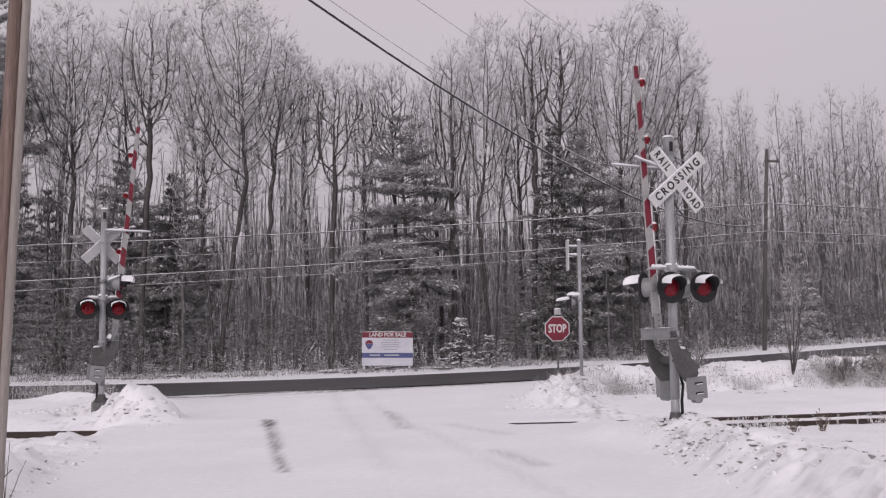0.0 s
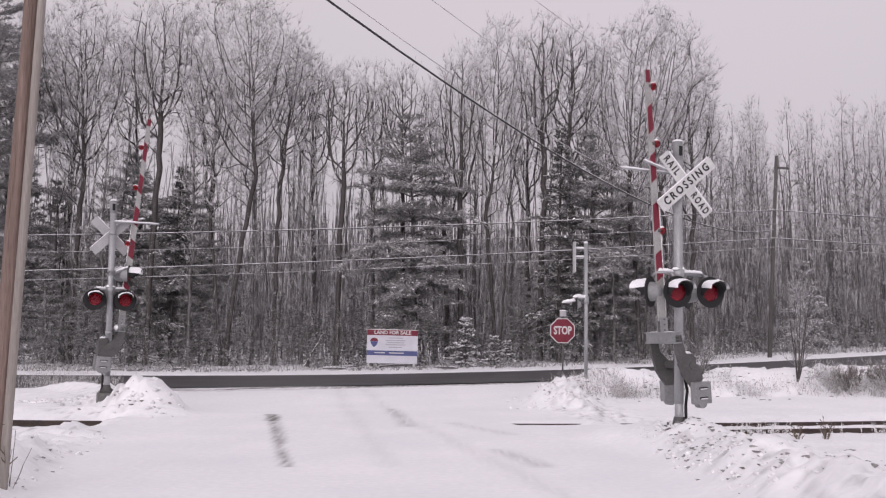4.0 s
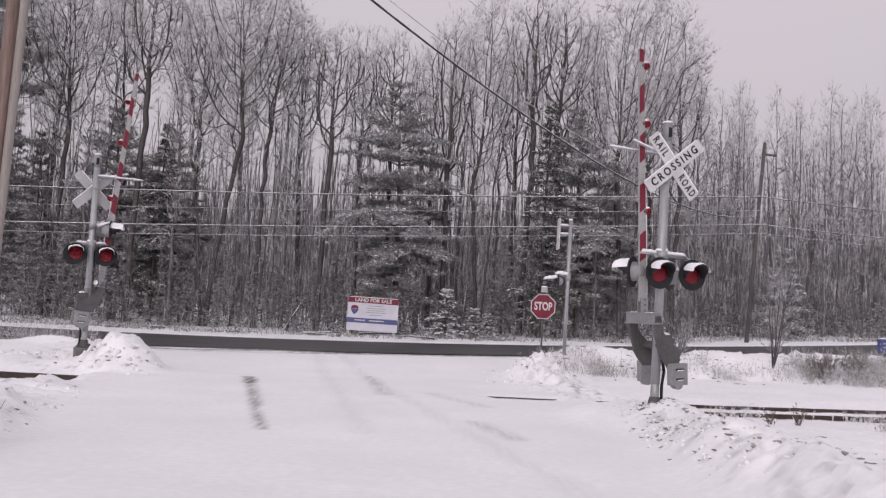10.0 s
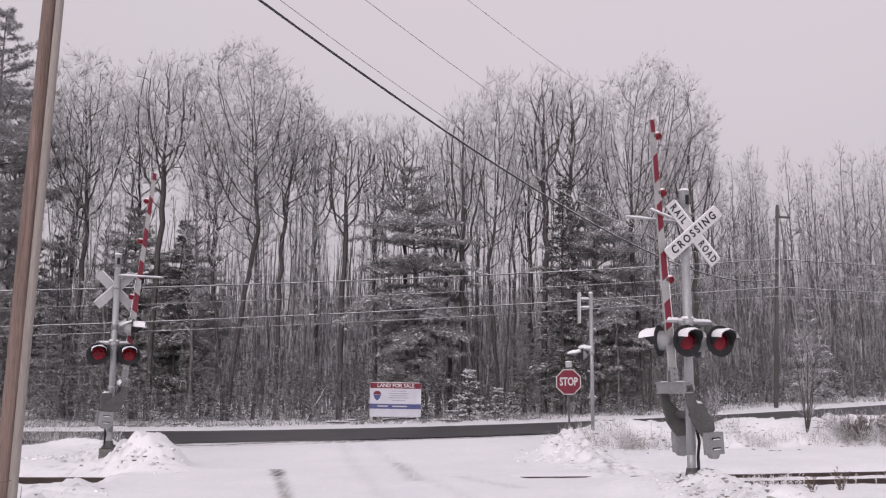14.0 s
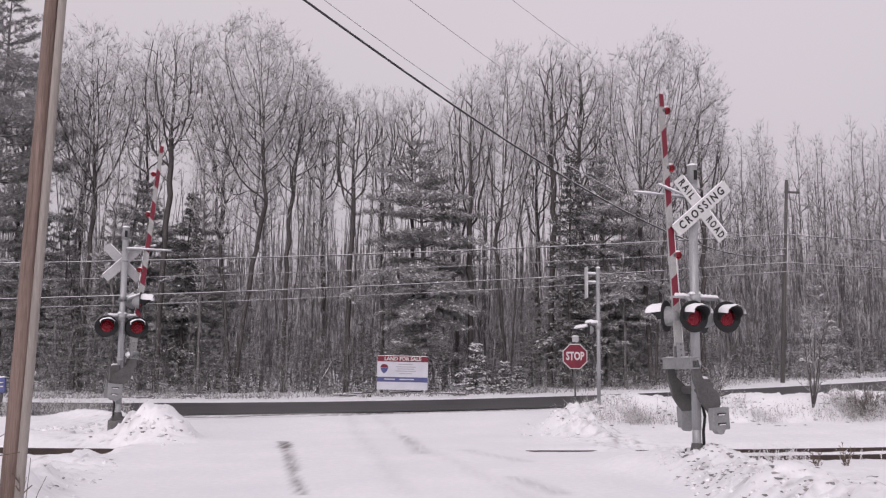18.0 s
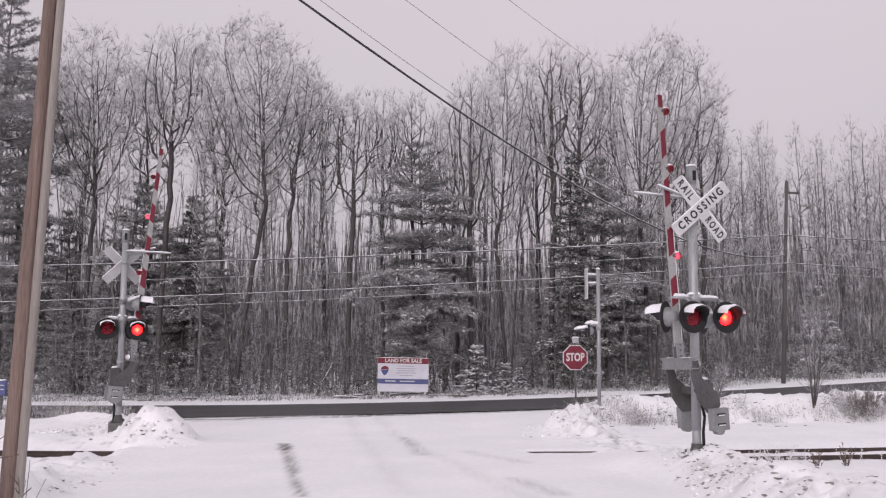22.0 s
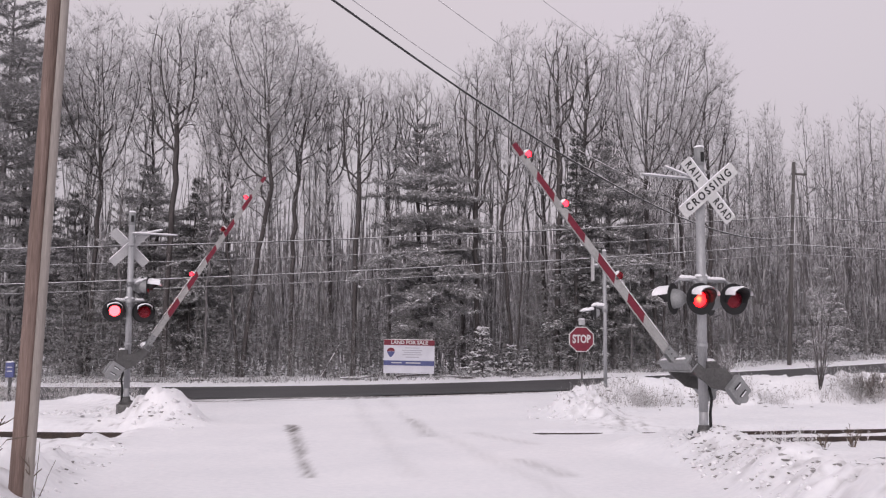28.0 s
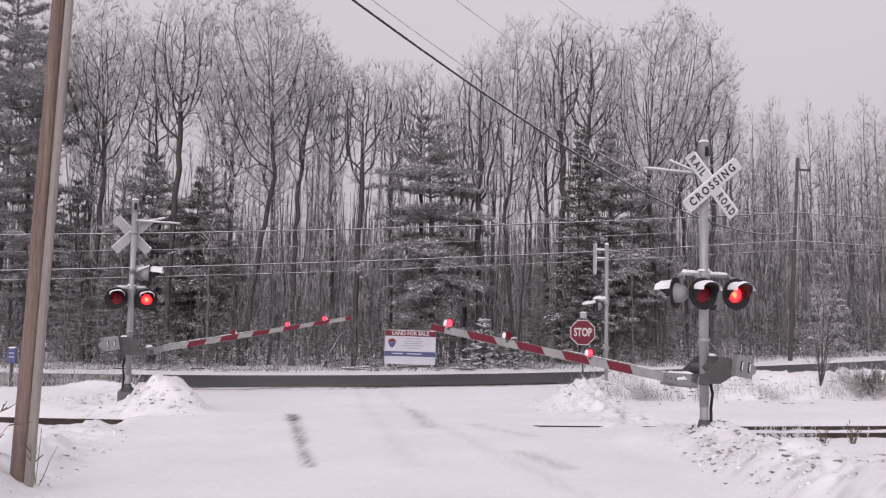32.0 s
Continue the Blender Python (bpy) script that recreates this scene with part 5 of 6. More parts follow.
# seed, height, crown's foot, crown's radius, stems
bare((11, 19.5, 6.2, 3.75, [(-0.10, 0, 8.5, -1.1, 0.3), (0.10, 0.05, 6.0, 0.25, 0.0), (0.12, -0.1, 9.5, 1.5, -0.5)], 1250, 0.6), [(-10.45, 47.4, 0, 1.0)], "broad domed many-stemmed leafless tree with frosted twigs", thick=1.15)
bare((12, 18.9, 7.5, 2.7, [(-0.10, 0, 8.0, -0.9, 0.2), (0.10, 0.05, 9.5, 0.35, 0.1), (0.12, -0.1, 8.5, 1.0, 0)], 800, 0.2), [(-18.2, 47.2, 0, 1.0), (-22.6, 50.0, 140, 1.0)], thick=1.2)
bare((13, 18.9, 10.5, 1.9, [(0, 0, 11.5, 0.35, 0.1)], 420, 0.5), [(-14.2, 47.0, 0, 1.0), (-6.6, 53.5, 200, 0.93)])
bare((14, 17.2, 8.5, 1.75, [(-0.08, 0, 10.0, 0.1, 0), (0.08, 0.05, 9.0, 0.7, 0.2)], 450, 0.9), [(-7.9, 47.8, 0, 1.0), (-16.2, 51.5, 150, 1.08), (14.0, 55.0, 150, 0.86)])
bare((15, 15.8, 8.6, 1.6, [(0, 0, 9.0, 0.15, 0)], 430, 0.4), [(-4.75, 47.6, 0, 1.0), (-12.4, 52.5, 100, 1.12), (-1.4, 50.6, 230, 1.04)])
bare((16, 16.8, 8.0, 1.5, [(0, 0, 8.5, 0.05, 0.1)], 430, 0.15), [(1.55, 48.4, 0, 1.0), (-20.2, 52.0, 60, 1.1), (5.7, 54.0, 170, 1.0)])
bare((17, 18.3, 5.8, 2.05, [(0, 0, 5.0, -0.1, 0), (0.10, 0.05, 7.0, 0.6, 0.3), (-0.10, 0.05, 7.5, -0.6, -0.2)], 800, 0.15), [(3.55, 48.8, 0, 1.0)], "leafless tree with a dense rounded crown of frosted twigs", thick=0.95)
bare((18, 18.8, 10.0, 1.45, [(0, 0, 11.0, 0.4, 0)], 360, 0.3), [(5.75, 49.2, 0, 1.0), (-3.2, 52.5, 250, 0.9)])
bare((19, 18.6, 10.2, 1.9, [(0, 0, 11.0, -0.1, 0.2)], 480, 0.1), [(7.75, 50.2, 0, 1.0)])
bare((20, 18.7, 7.2, 3.4, [(-0.09, 0, 9.0, -0.6, 0.2), (0.09, 0.05, 8.0, 0.8, -0.1)], 1000, 0.75), [(11.1, 48.8, 0, 1.0)], "broad domed leafless tree with frosted twigs", widest=0.55)
bare((21, 16.2, 7.0, 1.8, [(0, 0, 7.5, 0.2, 0)], 460, 0.2), [(14.3, 51.0, 0, 0.98), (9.6, 54.5, 100, 1.05), (1.0, 55.0, 160, 1.05)])
bare((22, 15.6, 4.5, 0.85, [(0, 0, 9.0, 0.1, 0.05)], 260, 0.05), [(-12.0, 46.6, 0, 0.92), (-9.3, 48.9, 80, 0.95), (-6.1, 46.9, 170, 0.8), (-3.0, 48.2, 260, 0.85), (9.5, 48.2, 40, 0.85), (4.6, 53.0, 10, 0.95), (7.2, 54.5, 130, 1.0), (2.6, 54.0, 220, 0.95), (-16.4, 46.8, 140, 0.9), (17.6, 53.5, 20, 0.92), (19.4, 55.5, 120, 0.99), (21.2, 54.2, 200, 0.96), (24.6, 54.6, 300, 0.98), (23.3, 56.5, 75, 0.94), (26.4, 57.0, 250, 0.97)], SLIM, bark=M_PALEBARK, thick=0.7, widest=0.5)
bare((23, 13.6, 3.0, 0.95, [(0, 0, 6.0, -0.1, 0.05)], 260, 0.0), [(15.6, 50.8, 60, 1.0), (17.0, 55.6, 10, 1.12), (18.7, 52.6, 150, 1.04), (20.4, 58.0, 30, 1.2), (22.2, 53.2, 250, 1.05), (23.4, 52.4, 90, 0.95), (25.6, 53.4, 10, 1.06), (27.2, 54.8, 170, 1.1), (28.4, 58.0, 230, 1.2), (16.2, 58.5, 300, 1.15), (13.0, 57.5, 200, 1.1), (-7.0, 51.0, 300, 1.0), (-19.4, 49.6, 20, 1.1), (0.2, 52.2, 120, 1.05)],
     "young slender leafless tree with frosted twigs", "young_bare_tree", "young bare trees", bark=M_PALEBARK, thick=0.6, widest=0.5)

# conifers
place(conifer("white_pine", 31, 13.4, 0.14, 3.9, 27, 8, 0.045, "broad grey-green white pine with snow on its drooping boughs", 0.62, M_PINE, 14.5, 0.19, 0.015, 0.34, 0.08, 0.14, 0.10, 1.3, 0.72), [(-0.80, 48.2, 20, 1.0), (-15.7, 49.2, 130, 0.84), (-13.2, 49.8, 310, 0.78), (8.9, 49.6, 75, 0.93)])
place(conifer("tall_pine", 32, 21.0, 0.16, 4.6, 30, 7, 0.0, "tall dark pine dusted with frost", 0.10, M_PINE, 17.0, 0.21, 0.0135, 0.45, 0.08, 0.10, 0.09, 1.1, 0.75), [(-22.4, 46.0, 0, 1.0)])
place(conifer("spruce", 33, 12.4, 0.05, 1.75, 36, 6, 0.06, "dark spruce with snow-laden boughs beside the road", 0.46, M_NEEDLE, 17.0, 0.15, 0.011, 0.12, 0.0, 0.10, 0.10, 1.2), [(6.6, 47.6, 0, 1.0), (-13.4, 48.4, 90, 0.86)])
place(conifer("hemlock", 34, 12.2, 0.06, 2.3, 28, 6, 0.02, "grey-green frosted pine at the wood's edge", 0.14, M_PINE, 15.0, 0.18, 0.011, 0.25, 0.1, 0.08, 0.09, 1.0), [(10.9, 51.5, 40, 0.8), (-19.6, 48.8, 300, 0.8), (-12.0, 48.8, 140, 0.55), (-21.0, 47.8, 130, 0.9), (-17.2, 47.0, 80, 0.55), (4.9, 50.2, 20, 0.5), (10.0, 51.0, 200, 0.6), (-19.0, 46.4, 210, 0.5)])
place(conifer("young_spruce", 35, 2.6, 0.03, 0.85, 11, 7, 0.05, "small young spruce laden with snow", 1.4, M_NEEDLE, 6.0, 0.13, 0.012, 0.1, 0.0, 0.0, 0.13, 0.8), [(1.75, 45.9, 0, 0.95), (3.2, 46.3, 90, 0.6), (3.9, 46.9, 200, 0.5)])
place(conifer("young_spruce", 36, 5.0, 0.04, 1.45, 15, 7, 0.04, "pale frosted young spruce at the wood's edge", 0.70, M_PINE, 14.0, 0.15, 0.010, 0.12, 0.0, 0.08, 0.10, 0.9), [(19.9, 49.2, 0, 1.0)])


def woods():
    """Deep woods behind the edge: slim frosted trunks with their twigs, joined, paled for haze."""
    rng = np.random.default_rng(77)
    wood, twig = [], []
    for k in range(720):
        right = k >= 440
        x = rng.uniform(12.5, 42) if right else rng.uniform(-40, 40)
        dep = rng.uniform(0, 1) ** 1.3 * (0.5 if right else 1)
        y = 50.0 + SKEW * x + dep * 50
        h = rng.uniform(8.5, 13.0) + dep * 3.5 + (2.0 if x < 13 else 0)
        z = 0.9 + dep * 0.6
        r = rng.uniform(0.035, 0.095)
        s, a = limb(rng, np.array([x, y, z - 0.4]), unit(np.array([rng.normal(0, 0.05), rng.normal(0, 0.05), 1])), h, r, 0.02, 6, 0.03, 0.03)
        wood += s
        for q, d, rr, f in a:
            if f < 0.3:
                continue
            for _ in range(rng.poisson(2.7)):
                l = rng.uniform(0.6, 2.0) * (1.2 - 0.6 * f)
                s1, a1 = limb(rng, q - d * rng.uniform(0, h / 6), aside(rng, d, rng.uniform(0.5, 1.0)), l, 0.018, 0.010, 2, 0.1, 0.12)
                twig += s1
                for q1, d1, r1, f1 in a1:
                    for _ in range(rng.poisson(2.0)):
                        twig += limb(rng, q1, aside(rng, d1, 0.6), l * rng.uniform(0.25, 0.5), 0.011, 0.008, 1, 0.1, 0.1)[0]
    v, f = prisms(wood, 5)
    t = tagged(solid("far_woods", mesh_from("far_woods", v, f), M_FARWOOD, None, "", True), "deep winter woods of slim frosted trunks, paled for haze", "woods", kind="stuff")
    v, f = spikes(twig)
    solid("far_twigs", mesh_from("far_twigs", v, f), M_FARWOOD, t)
    # saplings and brush along the edge
    seg = []
    for k in range(1900):
        x = rng.uniform(-34, 40)
        y = 43.7 + SKEW * x + abs(rng.normal(0, 1)) * 6.5
        z = float(road_z(x)) + 0.15
        h = rng.uniform(0.8, 7.5) * rng.uniform(0.45, 1.0) * (0.20 if y < 45.0 + SKEW * x else 0.4 if y < 46.6 + SKEW * x else 1.0)
        if -3.8 < x < 0.4 and (y < 45.2 and h > 0.22 or y < 46.2 and h > 0.5):
            continue
        s, a = limb(rng, np.array([x, y, z]), unit(np.array([rng.normal(0, 0.2), rng.normal(0, 0.2), 1])), h, 0.010 + h * 0.003, 0.006, 4, 0.10, 0.03)
        seg += s
        for q, d, rr, f in a:
            for _ in range(rng.poisson(2.4)):
                s1, a1 = limb(rng, q, aside(rng, d, rng.uniform(0.4, 1.0)), h * rng.uniform(0.12, 0.3) + 0.1, 0.009, 0.005, 2, 0.12, 0.08)
                seg += s1
    # far rows of trees that close the view
    far = []
    for k in range(2600):
        x = rng.uniform(-40, 52)
        y = 54 + SKEW * x + rng.uniform(0, 44)
        h, w = rng.uniform(3.5, 9.5), rng.uniform(0.02, 0.055)
        top = np.array([x + rng.normal(0, 0.5), y, 1.0 + h])
        far.append((x, y, 0.4, *top, w, 0.012))
        for _ in range(3):
            p = np.array([x, y, 0.4]) + (top - np.array([x, y, 0.4])) * rng.uniform(0.35, 0.95)
            far.append((*p, *(p + np.array([rng.normal(0, 0.6), rng.normal(0, 0.6), rng.uniform(0.3, 1.1)])), 0.02, 0.01))
    for k in range(4200):
        x = rng.uniform(-130, 150)
        y = 104 + SKEW * x + rng.uniform(0, 55)
        h = rng.uniform(7.5, 15.5) + rng.random() * (8 if x > 14 else 4)
        z = 1.4
        lean = rng.normal(0, 0.4, 2)
        w = rng.uniform(0.08, 0.34)
        mid = np.array([x + lean[0] * 0.4, y, z + h * rng.uniform(0.4, 0.6)])
        far.append((x, y, z - 1, *mid, w * 0.5, w))
        far.append((*mid, x + lean[0], y + lean[1], z + h, w, 0.03))
    vf, ff = prisms(far, 4)
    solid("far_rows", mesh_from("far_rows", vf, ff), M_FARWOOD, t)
    # low tufts where the snow verge meets the wood
    for k in range(3600):
        x = rng.uniform(-30, 34)
        y = 43.7 + SKEW * x + abs(rng.normal(0, 1.3))
        z = float(road_z(x)) + 0.10
        h = rng.uniform(0.10, 0.42)
        seg.append((x, y, z, x + rng.normal(0, 0.16), y + rng.normal(0, 0.1), z + h, 0.014, 0.006))
    v, f = spikes(seg)
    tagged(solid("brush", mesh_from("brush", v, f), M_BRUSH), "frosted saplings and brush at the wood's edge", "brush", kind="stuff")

    # low evergreen growth between the trunks
    tri = []
    for k in range(620):
        x = rng.uniform(-34, 36)
        y = 46.4 + SKEW * x + abs(rng.normal(0, 1)) * 5.0
        z = float(road_z(x)) + 0.2
        h = rng.uniform(0.6, 4.0) if x < 0 else rng.uniform(0.4, 3.0)
        for _ in range(int(34 * h)):
            t1 = rng.uniform(0, 1)
            rad = (1 - t1) * (0.35 + 0.22 * h)
            a1 = rng.uniform(0, 6.283)
            q = np.array([x + math.cos(a1) * rad * rng.uniform(0.2, 1), y + math.sin(a1) * rad * rng.uniform(0.2, 1), z + t1 * h])
            w = unit(np.array([math.cos(a1), math.sin(a1), rng.uniform(-0.5, 0.3)])) * rng.uniform(0.12, 0.34)
            c = unit(np.cross(w, rng.normal(0, 1, 3))) * rng.uniform(0.02, 0.045)
            tri.append((q - c, q + c, q + w))
    tri = np.array(tri)
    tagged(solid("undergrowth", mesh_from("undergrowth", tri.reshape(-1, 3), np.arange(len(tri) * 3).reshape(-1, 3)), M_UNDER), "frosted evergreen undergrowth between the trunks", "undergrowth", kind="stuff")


woods()


def fallen_branch(x, y, turn, length, r, seed, rise=0.06):
    rng = np.random.default_rng(seed)
    s, a = limb(rng, np.array([0, 0, 0.03]), unit(np.array([1, 0, rise])), length, r, r * 0.45, 8, 0.05, -0.01)
    side = []
    for q, d, rr, f in a:
        for _ in range(rng.poisson(1.2)):
            side += limb(rng, q, unit(aside(rng, d, 0.8) + np.array([0, 0, 0.25])), length * rng.uniform(0.10, 0.28), rr * 0.5, 0.006, 3, 0.12, 0.03)[0]
    t = thing("fallen_branch", pose(x, y, gz(x, y), 0, 0, turn), "fallen snow-dusted branch on the road verge", "branch", "fallen branches")
    v, f = prisms(s + side, 6)
    solid("wood", mesh_from("wood", v, f), M_BARK, t, "dark bark", True)
    top = np.array([(p[0], p[1], p[2] + p[6] * 0.75, p[3], p[4], p[5] + p[7] * 0.75, p[6] * 0.75, p[7] * 0.75) for p in s])
    v, f = prisms(top, 6)
    solid("snow", mesh_from("snow", v, f), M_SNOWCAP, t, "", True)


for args in ((-6.0, 44.6, 30, 1.9, 0.04, 1, 1.3), (-5.0, 44.1, 8, 1.8, 0.06, 2), (-3.9, 43.9, 170, 1.3, 0.05, 3), (-2.4, 44.9, 15, 1.5, 0.06, 4), (1.2, 44.9, 172, 2.2, 0.05, 5), (3.4, 45.1, 5, 2.0, 0.06, 6), (-11.2, 43.3, 160, 1.6, 0.05, 7), (-15.0, 42.4, 12, 1.9, 0.06, 8)):
    fallen_branch(*args)


# ---- weeds and shrubs ----
def grass(name, label, spots, seed, mat):
    """Clumps of thin bent blades: x, y, radius, height, count."""
    rng = np.random.default_rng(seed)
    seg = []
    for cx, cy, rad, h, n in spots:
        for _ in range(n):
            x, y = cx + rng.normal(0, rad * 0.5), cy + rng.normal(0, rad * 0.5)
            z = gz(x, y) - 0.03
            hh = h * rng.uniform(0.4, 1.15)
            s, a = limb(rng, np.array([x, y, z]), unit(np.array([rng.normal(0, 0.28), rng.normal(0, 0.28), 1])), hh, 0.011, 0.005, 3, 0.14, -0.02)
            seg += s
            for q, d, rr, f in a:
                if rng.random() < 0.75:
                    seg += limb(rng, q, aside(rng, d, 0.7), hh * rng.uniform(0.12, 0.3), 0.009, 0.003, 1, 0.1, 0.05)[0]
    v, f = spikes(seg)
    return tagged(solid(name, mesh_from(name, v, f), mat), label, "grass", kind="stuff")


rs = random.Random(5)
spots = [(4.2 + rs.uniform(-0.5, 1.8), 28.0 + rs.uniform(-0.7, 0.4), 0.5, 0.38, 38) for _ in range(11)]
spots += [(5.5 + i * 0.62 + rs.uniform(-0.3, 0.3), 27.9 + rs.uniform(-0.4, 0.6), 0.45, rs.uniform(0.25, 0.5), 58) for i in range(26)]
spots += [(rs.uniform(12.0, 16.2), rs.uniform(27.5, 28.6), 0.6, 0.55, 85) for _ in range(15)]
spots += [(rs.uniform(-17, -9.8), rs.uniform(27.5, 31.5), 0.7, 0.6, 50) for _ in range(16)]
grass("dry_grass", "frosted dry grass poking through the snow bank", spots, 3, M_WEED)
spots = [(6.35 + 0.16 * i + rs.uniform(-0.1, 0.1), 18.9 + rs.uniform(-0.2, 0.3), 0.16, rs.uniform(0.20, 0.40), 12) for i in range(6)]
spots += [(9.1 + rs.uniform(0, 0.5), 19.0, 0.2, 0.3, 14) for _ in range(3)]
spots += [(5.6 + rs.uniform(0, 5.0), 17.6 + rs.uniform(-0.6, 0.6), 0.25, 0.3, 4) for _ in range(9)]
grass("snowy_weeds", "snowy weed stalks beside the rails", spots, 4, M_RIME)
spots = [(8.6 + rs.uniform(0, 1.3), 16.3 + rs.uniform(-0.2, 0.3), 0.25, 0.30, 22) for _ in range(6)]
grass("dry_stalks", "brown dry grass stalks on the snow bank", spots, 6, M_WEED)


def shrub(name, x, y, h, n, spread, seed, mat, label, branchy=2.6):
    rng = np.random.default_rng(seed)
    seg, tw = [], []
    for _ in range(n):
        az = rng.uniform(0, 6.28)
        sp = spread * rng.uniform(0.2, 1.0)
        s, a = limb(rng, np.array([0, 0, -0.1]), unit(np.array([math.cos(az) * sp, math.sin(az) * sp, 1])), h * rng.uniform(0.55, 1.05), 0.005 * h + (0.002 if mat is M_STEM else 0.006), 0.003, 6, 0.06, 0.02)
        seg += s
        for q, d, rr, f in a:
            for _ in range(rng.poisson(branchy)):
                s1, a1 = limb(rng, q, aside(rng, d, rng.uniform(0.4, 0.9)), h * 0.22 * rng.uniform(0.4, 1.1), 0.009, 0.006, 2, 0.12, 0.05)
                tw += s1
                for q1, d1, r1, f1 in a1:
                    for _ in range(rng.poisson(branchy * 0.7)):
                        tw += limb(rng, q1, aside(rng, d1, 0.7), h * 0.07 * rng.uniform(0.4, 1.2), 0.008, 0.005, 1, 0.1, 0.05)[0]
    t = thing(name, pose(x, y, gz(x, y)), label, "shrub", "shrubs")
    v, f = prisms(seg, 4)
    solid("trunk", mesh_from("trunk", v, f), mat if mat in (M_STEM, M_WEED) else M_BARK, t)
    if tw:
        v, f = prisms(tw, 3)
        solid("crown", mesh_from("crown", v, f), mat, t, "thin frosted twigs" if mat is M_TWIG else "")


shrub("shrub", 11.15, 28.2, 3.5, 6, 0.42, 51, M_TWIG, "leafless frosted shrub on the snow bank", 2.3)
shrub("shrub", 12.6, 28.1, 0.75, 40, 0.9, 52, M_WEED, "low rounded frosted shrub", 3.2)
shrub("shrub", 8.6, 29.4, 1.3, 9, 0.6, 53, M_TWIG, "small frosted shrub on the snow bank", 2.6)
shrub("shrub", 13.7, 28.2, 0.8, 36, 0.9, 54, M_WEED, "low rounded frosted shrub", 3.0)
shrub("weed_clump", -5.35, 10.6, 1.0, 9, 1.1, 55, M_STEM, "bare brown weed stems beside the wooden pole", 0.7)
shrub("weed_clump", -4.85, 11.2, 0.75, 4, 0.9, 56, M_STEM, "thin bare stems beside the wooden pole", 0.2)
shrub("weed_clump", -5.9, 11.4, 0.8, 8, 1.0, 57, M_STEM, "bare brown weed stems beside the wooden pole", 0.9)
shrub("weed_clump", 6.95, 17.5, 0.42, 14, 0.45, 58, M_STEM, "short upright brown weed stems near the rails", 0.5)
shrub("weed_clump", 7.4, 17.3, 0.46, 12, 0.4, 59, M_STEM, "short upright brown weed stems near the rails", 0.5)


# ---- lumps of ploughed snow ----
def lumps():
    rng = np.random.default_rng(9)
    spots = []
    for _ in range(240):
        y = rng.uniform(9.5, 16.5)
        spots.append((edge_right(y) + abs(rng.normal(0.15, 0.55)) + 0.15 + max(0, (13 - y)) * rng.uniform(0, 0.3), y, rng.uniform(0.012, 0.045)))
    for _ in range(70):
        spots.append((-6.85 + rng.normal(0, 0.45), 22.9 + rng.normal(0, 0.6), rng.uniform(0.02, 0.075)))
    for _ in range(150):
        spots.append((3.5 + rng.normal(0, 0.5), 25.3 + rng.normal(0, 1.1), rng.uniform(0.02, 0.07)))
    for _ in range(80):
        y = rng.uniform(10, 18)
        spots.append((edge_left(y) - abs(rng.normal(0, 0.7)) - 0.1, y, rng.uniform(0.015, 0.05)))
    for _ in range(160):
        spots.append((rng.uniform(-10.5, -6.5), rng.uniform(23.6, 25.0), rng.uniform(0.03, 0.08)))
    chunks("snow_chunks", rng, spots, M_CHUNK, "broken chunks of ploughed snow on the banks", "snow", 1.0)
    # dark clods of earth and ice pressed into the banks, also painting pit shade
    spots = []
    for _ in range(130):
        y = rng.uniform(9.0, 15.8)
        cx, n = edge_right(y) + 0.35 + abs(rng.normal(0.1, 1.0)) + max(0, (13 - y)) * rng.uniform(0, 0.45), rng.integers(1, 6)
        for _ in range(n):
            spots.append((cx + rng.normal(0, 0.16), y + rng.normal(0, 0.10), rng.uniform(0.012, 0.042) * rng.uniform(0.5, 1.4)))
    for _ in range(22):
        spots.append((-7.0 + rng.normal(0, 0.7), 22.5 + rng.normal(0, 0.4), rng.uniform(0.02, 0.06)))
    for _ in range(30):
        spots.append((3.5 + rng.normal(0, 0.5), 25.0 + rng.normal(0, 0.9), rng.uniform(0.015, 0.045)))
    for _ in range(34):
        y = rng.uniform(9, 18)
        spots.append((edge_left(y) - abs(rng.normal(0, 0.9)) - 0.1, y, rng.uniform(0.010, 0.04)))
    for _ in range(110):
        x = rng.uniform(4.5, 15)
        spots.append((x, 28.2 + rng.normal(0, 0.6), rng.uniform(0.02, 0.07)))
    chunks("earth_and_shade_clods", rng, spots, M_CLOD, "grey clods of earth and painted pit shade in the snow banks", "earth clods", 0.28)


def chunks(name, rng, spots, mat, label, category, high):
    v, f = [], []
    for x, y, r in spots:
        c = np.array([x, y, gz(x, y)])
        b = len(v)
        k = rng.uniform(0.6, 1.3, 7)
        for i in range(5):
            a = i * 2 * math.pi / 5 + rng.uniform(0, 0.6)
            v.append(c + np.array([math.cos(a) * r * k[i] * 1.3, math.sin(a) * r * k[i] * 1.3, rng.uniform(-0.25, 0.3) * r]))
        v.append(c + np.array([rng.normal(0, 0.2) * r, rng.normal(0, 0.2) * r, r * k[5] * 0.9 * high]))
        v.append(c + np.array([0, 0, -r]))
        for i in range(5):
            f.append((b + i, b + (i + 1) % 5, b + 5))
            f.append((b + (i + 1) % 5, b + i, b + 6))
    tagged(solid(name, mesh_from(name, np.array(v), np.array(f)), mat), label, category, kind="stuff")


lumps()


# ---- the pickup truck on the main road ----
truck_wheels = []


